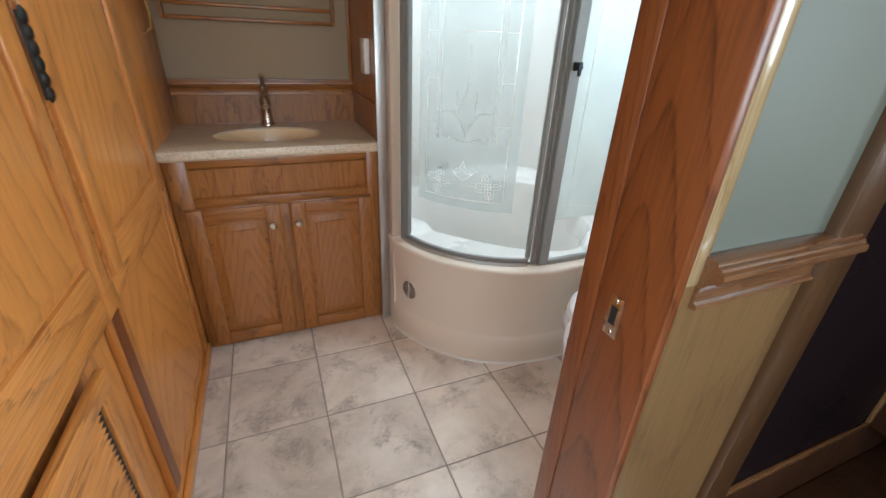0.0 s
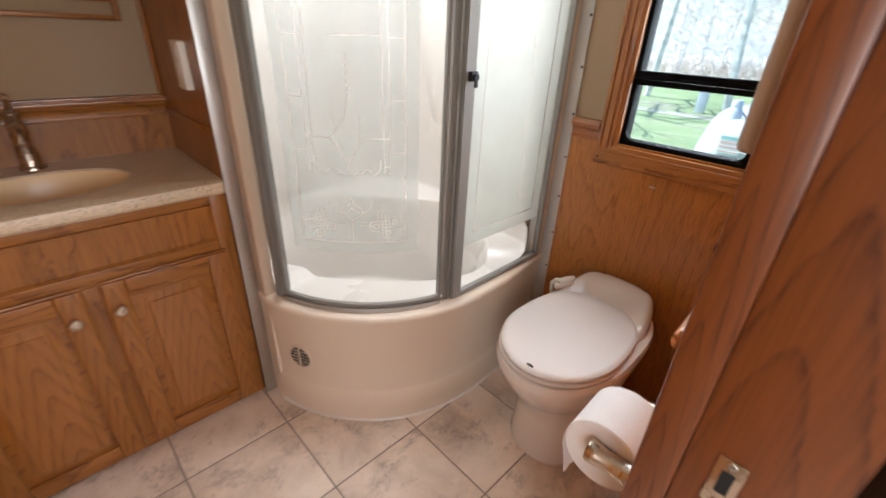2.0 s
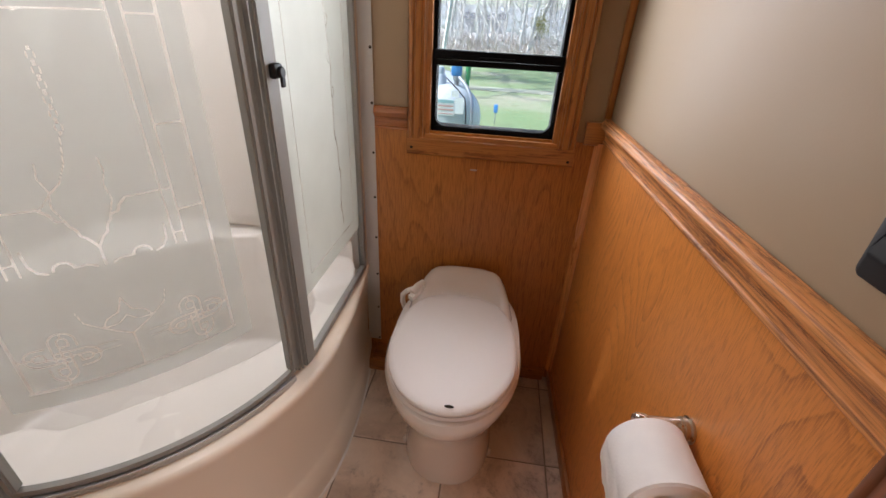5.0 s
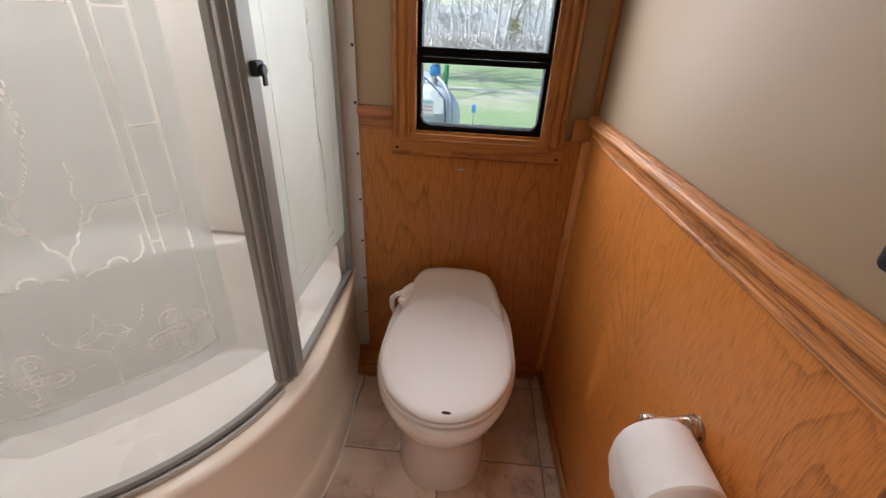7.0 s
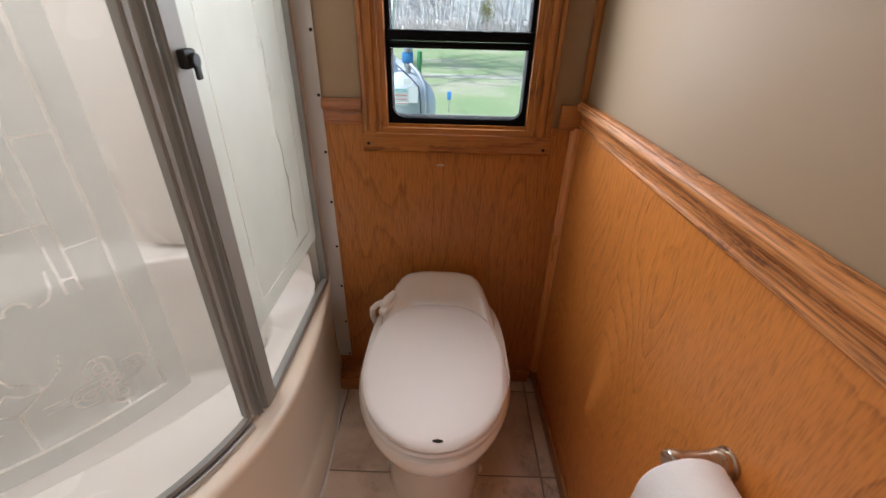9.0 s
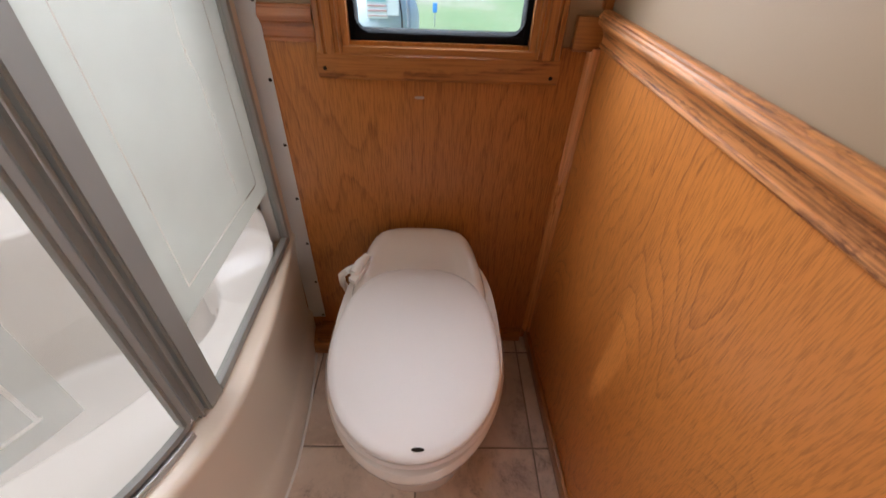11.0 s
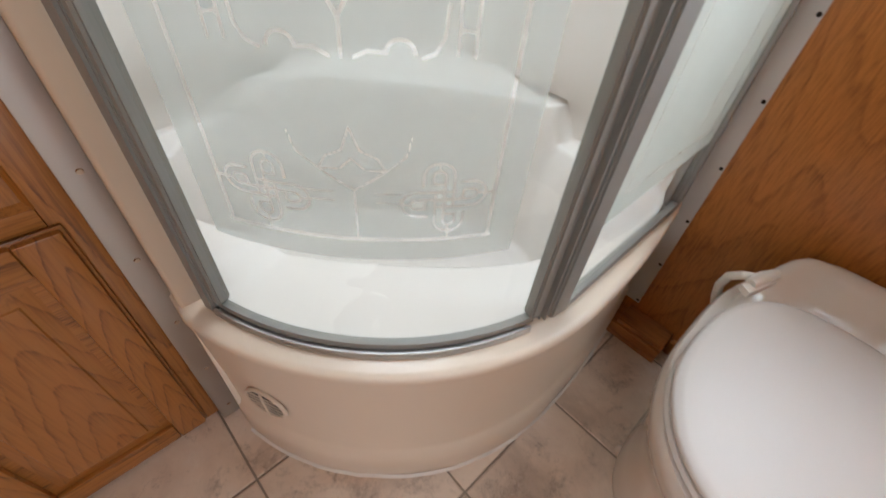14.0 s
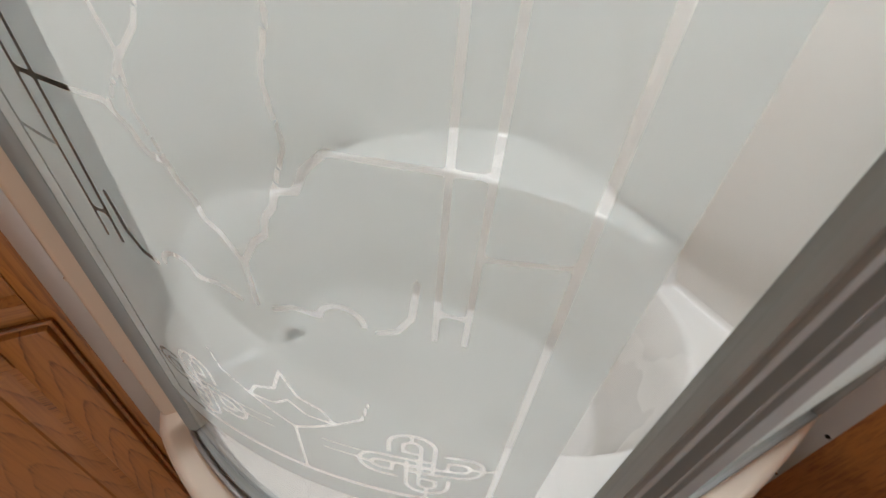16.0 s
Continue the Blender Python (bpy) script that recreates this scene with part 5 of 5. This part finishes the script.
# ---- paper holder ----
def build_paper():
    h = thing("paper_holder", (0.6, SOUTH + 0.006, 0.70), "nickel two-post paper holder on the oak wainscot", "paper holder")
    yw, z = SOUTH + 0.006, 0.733
    for x in (0.517, 0.654):
        p = part("post", lathe([(0.021, 0), (0.021, 0.004), (0.0175, 0.006), (0.0175, 0.009), (0.019, 0.010), (0.019, 0.013), (0.0165, 0.014), (0.0165, 0.017), (0.0175, 0.018), (0.0165, 0.022), (0.0150, 0.028), (0.0145, 0.06), (0.0165, 0.066), (0.0175, 0.078), (0.0155, 0.082), (0, 0.083)], pose(x, yw, z, -90), 24), "nickel", h)
    part("spindle", tube([(0.522, yw + 0.068, z - 0.008), (0.65, yw + 0.068, z - 0.008)], 0.008, 14), "chrome", h)
    hang(h)
    swing(h)
    r = thing("paper_roll", (0.604, yw + 0.07, 0.64), "part-used white toilet paper roll with a torn end", "toilet paper")
    m = pose(0.533, yw + 0.068, z - 0.020, 0, 90, 0)
    part("roll", lathe([(0.0205, 0.001), (0.055, 0.0), (0.058, 0.003), (0.058, 0.101), (0.055, 0.104), (0.0205, 0.103), (0.0205, 0.001)], m, 48), "paper", r)
    part("core", lathe([(0.0195, -0.001), (0.0205, -0.001), (0.0205, 0.105), (0.0195, 0.105), (0.0195, -0.001)], m, 32), "card", r, "grey card core")
    # hanging torn sheet
    bm = bmesh.new()
    rows = []
    for k in range(9):
        y = yw + 0.068 + 0.0592 - 0.00022 * k * k + 0.001 * math.sin(k * 0.8)
        zz = z - 0.020 - 0.011 * k
        rows.append([(0.537 + 0.0096 * i, y + 0.001 * math.sin(i * 1.1 + k), zz - (0.004 * math.sin(i * 2.3) if k == 8 else 0)) for i in range(11)])
    loft(rows, bm, loop=False)
    part("loose_sheet", bm, "paper", r)
    hang(r)
    swing(r)


build_paper()


# ---- switches and box on the partition ----
def build_switches():
    s = thing("switch_plate", (0.50, SOUTH, 1.09), "black three-rocker switch plate on the beige wall", "light switch")
    y = SOUTH
    x0, x1, z0, z1, q = 0.459, 0.557, 1.078, 1.166, 0.009
    corners = [(x1 - q, z0 + q, -90), (x1 - q, z1 - q, 0), (x0 + q, z1 - q, 90), (x0 + q, z0 + q, 180)]
    rings = []
    for inset, depth in ((0.0, 0.0), (0.0, 0.006), (0.0012, 0.0085), (0.004, 0.0098)):
        rings.append([(cx + (q - inset) * math.cos(radians(a + 18 * k)), y + depth, cz + (q - inset) * math.sin(radians(a + 18 * k))) for cx, cz, a in corners for k in range(6)])
    part("plate", loft(rings, None, True, True), "black", s)
    for k in range(3):
        x = x1 - 0.0395 - 0.0275 * k
        rings = [[(xx, y + d, z) for d, z in ((0.008, 1.150), (0.0112, 1.149), (0.0125, 1.132), (0.0225, 1.112), (0.0215, 1.104), (0.008, 1.099))] for xx in (x, x + 0.0235)]
        bm = loft(rings, None, True, True)
        bmesh.ops.bevel(bm, geom=bm.edges[:], offset=0.0016, segments=2, affect="EDGES")
        part("rocker", bm, "black", s)
    hang(s)
    swing(s)
    b = thing("wall_box", (0.46, SOUTH, 1.204), "beige plastic wall box with a black latch", "wall box")
    part("case", box(0.452, 0.545, y, y + 0.032, 1.195, 1.56, 0.006, 3), "boxbeige", b)
    part("latch", box(0.5465, 0.561, y, y + 0.018, 1.198, 1.222, 0.005), "black", b)
    hang(b)
    swing(b)


build_switches()


def build_strike():
    s = thing("strike_plate", (0.43, 0.316, 0.905), "small steel strike plate set in the oak jamb", "strike plate")
    part("plate", box(0.4275, 0.4299, 0.304, 0.328, 0.874, 0.936, 0.001), "nickel", s)
    part("slot", box(0.4268, 0.4274, 0.3105, 0.3215, 0.893, 0.921), "black", s)
    for z in (0.881, 0.930):
        part("screw", lathe([(0, 0.0012), (0.003, 0.001), (0.004, 0)], pose(0.4274, 0.316, z, 0, -90, 0), 10), "chrome", s)
    hang(s)


build_strike()

# ---- hall side of the partition ----
structure(part("hall_panel", box(0.447, 0.69, 0.250, 0.2555, 0, 0.985), "pale"), "pale oak plywood on the hall side")
structure(part("hall_rail", sweep([(0.468, 0.252), (0.74, 0.252)], [(o, 0.955 + z) for o, z in RAIL]), "pale_x"), "glossy pale oak chair rail with a cut end")
structure(part("hall_corner_post", box(0.447, 0.472, 0.2485, 0.2535, 0.986, TOP, 0.001), "pale_z"), "slim ribbed oak strip")
structure(part("hall_stile", box(0.69, 0.76, 0.235, 0.2555, 0, TOP, 0.004), "hall_brown"), "brown oak stile beside the smoked glass")


def build_hall_cabinet():
    c = thing("hall_cabinet", (1.2, 0.25, 0), "dark-stained hall cabinet front with a smoked glass door", "cabinet")
    part("lower_front", box(0.762, 1.85, 0.244, 0.2555, 0.0, 0.44, 0.002), "darkwood", c)
    part("tall_front", box(1.27, 1.85, -0.20, 0.2555, 0.441, 1.96, 0.004), "darkwood", c)
    part("plinth", box(0.90, 1.85, -0.20, 0.243, 0.0, 0.30, 0.004), "darkwood", c)
    part("glass", box(0.762, 1.26, 0.249, 0.2555, 0.445, 1.96), "dark", c, "dark smoked glass pane")
    part("bottom_trim", box(0.762, 1.268, 0.240, 0.2485, 0.441, 0.456, 0.002), "pale_x", c)
    part("side_trim", box(1.254, 1.2685, 0.240, 0.2485, 0.457, 1.96, 0.002), "pale", c)
    hang(c)


build_hall_cabinet()

# ---- assumed skylight, out of view ----
sl = part("skylight_dome", loft([[(SKY[0] - 0.02 + q, SKY[2] - 0.02 + q, z), (SKY[1] + 0.02 - q, SKY[2] - 0.02 + q, z), (SKY[1] + 0.02 - q, SKY[3] + 0.02 - q, z), (SKY[0] - 0.02 + q, SKY[3] + 0.02 - q, z)] for q, z in ((0.0, TOP + 0.052), (0.02, TOP + 0.10), (0.08, TOP + 0.14))], None, False, True), "dome")
structure(sl, "assumed, unseen milky skylight dome over the shower")

# ---- outdoors ----
def build_outdoors():
    G = -1.05
    m, t, p = nodes_of("spring_grass")
    tc = t.nodes.new("ShaderNodeTexCoord")
    a, b = N(t, "TexNoise", Scale=0.35, Detail=5.0), N(t, "TexNoise", Scale=9.0, Detail=6.0)
    for q in (a, b):
        t.links.new(tc.outputs["Object"], q.inputs["Vector"])
    c = ramp(t, a.outputs[0], [(0.35, (0.19, 0.29, 0.13)), (0.55, (0.26, 0.33, 0.17)), (0.74, (0.42, 0.39, 0.29))]).outputs[0]
    c = mixc(t, c, (0.17, 0.22, 0.09), ramp(t, b.outputs[0], [(0.45, (0.0,)), (0.7, (0.6,))]).outputs[0])
    t.links.new(c, p.inputs["Base Color"])
    p.inputs["Roughness"].default_value = 0.9
    bump(t, p, b.outputs[0], 0.6, 0.05)
    g = part("ground", box(-150, 400, -300, 300, G - 0.3, G), m)
    structure(g, "mown spring grass with bare patches")
    M["gravel"] = plain("pale_gravel", (0.66, 0.64, 0.61), 0.9, vary=0.15, scale=3.0, relief=0.4, fine=60.0)
    M["worn_track"] = plain("worn_grass_track", (0.38, 0.38, 0.29), 0.9, vary=0.45, scale=0.9, relief=0.4, fine=40.0)
    structure(part("road", box(17.2, 18.2, -80, 80, G, G + 0.02), "worn_track"), "worn pale track across the grass")
    M["tankwhite"] = plain("white_tank_paint", (0.53, 0.57, 0.61), 0.35, vary=0.03, scale=2.0)
    M["labelwhite"] = plain("white_label", (0.84, 0.84, 0.84), 0.5, vary=0.02)
    structure(part("driveway", box(8.0, 10.9, -60, 60, G, G + 0.02), "gravel"), "pale gravel strip near the vehicle")
    M["bark"] = plain("grey_bark", (0.66, 0.645, 0.625), 0.9, vary=0.3, scale=4.0, relief=0.4, fine=30.0)
    M["blue"] = plain("blue_paint", (0.05, 0.25, 0.55), 0.5)
    M["green"] = plain("green_paint", (0.05, 0.30, 0.12), 0.5)
    M["red"] = plain("faded_red_label", (0.62, 0.36, 0.34), 0.6)
    M["teal"] = plain("faded_teal_label", (0.30, 0.52, 0.55), 0.6)
    M["steel"] = plain("grey_steel", (0.35, 0.37, 0.40), 0.4, 0.6)
    # white gas tank on feet
    tk = thing("gas_tank", (5.9, 1.35, G), "white horizontal gas tank with valves on a steel stand", "gas tank")
    R, zc, x0, ty = 0.37, 0.25, 5.0, 1.25
    prof = [(0.0, 0.0), (0.11, 0.010), (0.20, 0.038), (0.28, 0.085), (0.335, 0.15), (0.362, 0.22), (R, 0.30), (R, 1.75), (0.335, 1.90), (0.20, 2.01), (0.0, 2.05)]
    part("shell", lathe(prof, pose(x0, ty, zc, 0, 90, 12), 48), "tankwhite", tk)
    part("weld_seam", lathe([(R, 0.296), (R + 0.006, 0.30), (R + 0.006, 0.312), (R, 0.316)], pose(x0, ty, zc, 0, 90, 12), 48), "tankwhite", tk)
    for x in (5.4, 6.6):
        part("foot", box(x - 0.05, x + 0.05, ty - 0.2, ty + 0.4, G, zc - 0.24, 0.01), "steel", tk)
    part("gauge_dome", lathe([(0.075, -0.05), (0.075, 0.08), (0.05, 0.12), (0.055, 0.15), (0.04, 0.19), (0, 0.20)], pose(5.35, ty + 0.20, zc + R - 0.02), 24), "tankwhite", tk)
    part("regulator", box(5.24, 5.32, ty - 0.055, ty + 0.065, zc + R + 0.09, zc + R + 0.205, 0.02), "blue", tk)
    part("regulator_neck", lathe([(0.030, 0), (0.030, 0.05), (0.045, 0.06), (0.045, 0.10), (0, 0.10)], pose(5.28, ty, zc + R - 0.01), 18), "steel", tk)
    part("regulator_cap", lathe([(0.05, 0), (0.05, 0.03), (0.018, 0.045), (0.018, 0.075), (0, 0.08)], pose(5.28, ty, zc + R + 0.206), 18), "steel", tk)
    part("valve", lathe([(0.020, -0.1), (0.020, 0.02), (0.028, 0.03), (0.028, 0.17), (0, 0.18)], pose(5.28, ty - 0.125, zc + R + 0.04), 16), "green", tk)
    part("pipe", tube([(5.25, ty - 0.03, zc + R + 0.08), (5.16, ty - 0.12, zc + R + 0.01), (5.06, ty - 0.2, zc + 0.27), (5.0, ty - 0.22, zc + 0.12), (4.99, ty - 0.23, -0.6)], 0.020, 10), "steel", tk)
    part("hose", tube([(5.3, ty + 0.12, zc + R + 0.06), (5.12, ty - 0.02, zc + R - 0.02), (5.02, ty - 0.13, zc + 0.26), (4.985, ty - 0.155, zc + 0.1), (4.98, ty - 0.16, -0.4)], 0.007, 8), "black", tk)
    lb = part("label_panel", box(4.985, 4.99, ty - 0.02, ty + 0.175, zc + 0.07, zc + 0.25), "labelwhite", tk, "white warning label")
    for k, (mat, h) in enumerate((("teal", 0.030), ("red", 0.016), ("red", 0.016), ("red", 0.010))):
        part("label_bar", box(4.981, 4.985, ty - 0.01, ty + 0.165, zc + 0.208 - 0.040 * k, zc + 0.208 + h - 0.040 * k), mat, lb)
    part("side_label", box(4.985, 4.99, ty - 0.125, ty - 0.025, zc + 0.10, zc + 0.27), "labelwhite", tk, "white label with pink print")
    part("side_label", box(4.996, 5.001, ty - 0.06, ty + 0.02, zc + 0.275, zc + 0.34), "labelwhite", tk)
    hang(tk)
    pm = thing("marker_post", (11.3, 0.826, G), "short blue marker post in the grass", "post")
    part("post", box(11.29, 11.31, 0.816, 0.836, G, G + 0.30, 0.004), "steel", pm)
    part("head", box(11.26, 11.34, 0.776, 0.876, G + 0.30, G + 0.49, 0.01), "blue", pm)
    hang(pm)
    ub = thing("utility_pedestal", (18.9, 5.5, G), "small white utility pedestal by the drive", "utility box")
    part("box", box(18.75, 19.05, 5.35, 5.65, G, G + 1.25, 0.02), "tankwhite", ub)
    part("cap", box(18.72, 19.08, 5.32, 5.68, G + 1.25, G + 1.31, 0.01), "steel", ub)
    hang(ub)
    # bare wood behind the lawn
    rng = random.Random(4)

    def tree(x, y, h, r):
        bm = bmesh.new()
        lean = rng.uniform(-0.12, 0.12)

        def limb(p, d, length, rad, depth):
            pts, q = [p], p
            k = 5 if depth == 0 else 3
            for i in range(k):
                d = (d + Vector((rng.uniform(-1, 1), rng.uniform(-1, 1), rng.uniform(-0.4, 0.7))) * (0.10 if depth == 0 else 0.30)).normalized()
                q = q + d * length / k
                pts.append(q)
            tube(pts, [rad * (1 - 0.75 * i / k) for i in range(k + 1)], 6 if depth == 0 else 4, bm)
            if depth < 2:
                for i in range(18 if depth == 0 else 6):
                    f = rng.uniform(0.25, 1.0)
                    at = pts[min(k - 1, int(f * k))].lerp(pts[min(k, int(f * k) + 1)], f * k % 1)
                    side = Vector((rng.uniform(-1, 1), rng.uniform(-1, 1), rng.uniform(0.1, 1.0))).normalized()
                    limb(at, side, length * rng.uniform(0.2, 0.42), rad * (1 - 0.7 * f) * 0.5 + 0.016, depth + 1)

        limb(Vector((0, 0, 0)), Vector((lean, lean, 1)), h, r, 0)
        ob = thing("tree", (x, y, G), "bare grey deciduous tree in early spring", "tree", "bare wood behind the lawn")
        tr = part("trunk", bm, "bark", ob, smooth=60)
        return ob

    kinds = [tree(62 + 3 * k, -8.0 + 6 * k, rng.uniform(12, 20), rng.uniform(0.06, 0.15)) for k in range(7)]
    for k in range(135):
        src = kinds[k % 7]
        x = rng.uniform(40, 96)
        y = rng.uniform(-0.32, 0.42) * x
        c = copy_thing(src, pose(x, y, G, 0, 0, rng.uniform(0, 360)))
        c.scale = (1, 1, rng.uniform(0.8, 1.15))
    # trees added mostly out of view to throw branch shadows over the lawn
    for x, y in ((20.5, 5.0), (22.5, 9.0), (33.0, 5.2), (17.5, 14.0), (20.0, 12.0), (14.5, 14.5)):
        copy_thing(kinds[2], pose(x, y, G, 0, 0, 40 * x))
    # stouter pale trunks at the wood's edge
    for x, y, w in ((48.0, -1.69, 2.6), (47.0, 6.5, 2.0), (49.0, -4.6, 2.0), (51.0, 3.9, 1.7)):
        c = copy_thing(kinds[int(x) % 7], pose(x, y, G, 0, 0, 70 * x))
        c.scale = (w, w, 1.1)
    M["litter"] = plain("dry_leaf_litter", (0.50, 0.44, 0.385), 0.95, vary=0.3, scale=0.8, relief=0.5, fine=20.0)
    structure(part("ground_litter", box(39, 138, -120, 120, G, G + 0.03), "litter"), "dry leaf litter under the bare trees")
    M["shrubleaf"] = plain("yellow_green_leaves", (0.34, 0.34, 0.12), 0.8, vary=0.3, scale=3.0)
    sh = thing("shrub", (46.5, -2.4, G), "yellow-green shrub at the edge of the bare wood", "shrub")
    bm = bmesh.new()
    for k in range(5):
        tube([(46.5, -2.4, G), (46.5 + rng.uniform(-0.2, 0.2), -2.4 + rng.uniform(-0.2, 0.2), 0.0), (46.5 + rng.uniform(-0.5, 0.5), -2.4 + rng.uniform(-0.5, 0.5), 1.5)], [0.05, 0.04, 0.015], 5, bm)
    part("stem", bm, "bark", sh)
    bm = bmesh.new()
    for k in range(1500):
        d = Vector((rng.gauss(0, 0.36), rng.gauss(0, 0.36), rng.gauss(0, 0.55))) + Vector((46.5, -2.4, 1.1))
        e = [Vector((rng.uniform(-0.09, 0.09), rng.uniform(-0.09, 0.09), rng.uniform(-0.09, 0.09))) for i in range(3)]
        bm.faces.new([bm.verts.new(d + q) for q in e])
    part("crown", bm, "shrubleaf", sh, smooth=0)
    hang(sh)
    M["siding"] = plain("grey_siding", (0.50, 0.51, 0.52), 0.8, vary=0.08, scale=0.5)
    M["shingle"] = plain("dark_grey_shingles", (0.16, 0.16, 0.17), 0.9, vary=0.15, scale=1.0)
    fh = thing("house", (111, 6.0, G), "low grey house with a dark roof behind the trees", "house")
    part("wall", box(108, 114, 1.4, 10.6, G, 1.7), "siding", fh)
    part("roof", loft([[(107.6, y, 1.7), (111, y, 3.1), (114.4, y, 1.7)] for y in (1.0, 11.0)], None, True, True), "shingle", fh)
    for y in (3.0, 6.0, 8.6):
        part("window", box(107.95, 107.99, y, y + 0.9, 0.0, 1.1), "steel", fh)
    hang(fh)
    # distance haze is put into this pale blue-grey wood colour
    M["farwood"] = plain("far_hazy_wood", (0.72, 0.73, 0.75), 0.95, vary=0.25, scale=0.6)
    M["brush"] = plain("dry_brush", (0.52, 0.46, 0.40), 0.95, vary=0.3, scale=2.0)
    bm = bmesh.new()
    for k in range(2600):
        x, h = rng.uniform(38, 58), rng.uniform(0.3, 1.5)
        y = rng.uniform(-0.32, 0.42) * x
        w, dx, dy = rng.uniform(0.02, 0.05), rng.uniform(-1.0, 1.0), rng.uniform(-1.0, 1.0)
        a, b, c = bm.verts.new((x, y - w, G)), bm.verts.new((x, y + w, G)), bm.verts.new((x + dx, y + dy, G + h))
        bm.faces.new((a, b, c))
    tagged(part("undergrowth", bm, "brush", smooth=0), "dry undergrowth at the foot of the wood", "undergrowth", kind="stuff")
    bm = bmesh.new()
    for k in range(9000):
        x, z = rng.uniform(38, 56), G + 0.3 + 15 * rng.random() ** 1.3
        y = rng.uniform(-0.32, 0.42) * x
        d = Vector((rng.uniform(-1, 1), rng.uniform(-1, 1), rng.uniform(-0.3, 1.2))).normalized() * rng.uniform(0.8, 2.8)
        w = rng.uniform(0.012, 0.035)
        a, b, c = bm.verts.new((x, y - w, z)), bm.verts.new((x, y + w, z - w)), bm.verts.new((x + d.x, y + d.y, z + d.z))
        bm.faces.new((a, b, c))
    tagged(part("twigs", bm, "bark", smooth=0), "tangle of fine bare twigs at the wood's edge", "twigs", kind="stuff")
    structure(part("backdrop", box(140, 140.5, -140, 150, G, G + 6.5), "farwood"), "far wood edge in a pale haze colour")


build_outdoors()

# ---- floor tiles ----
clipped_tiles()
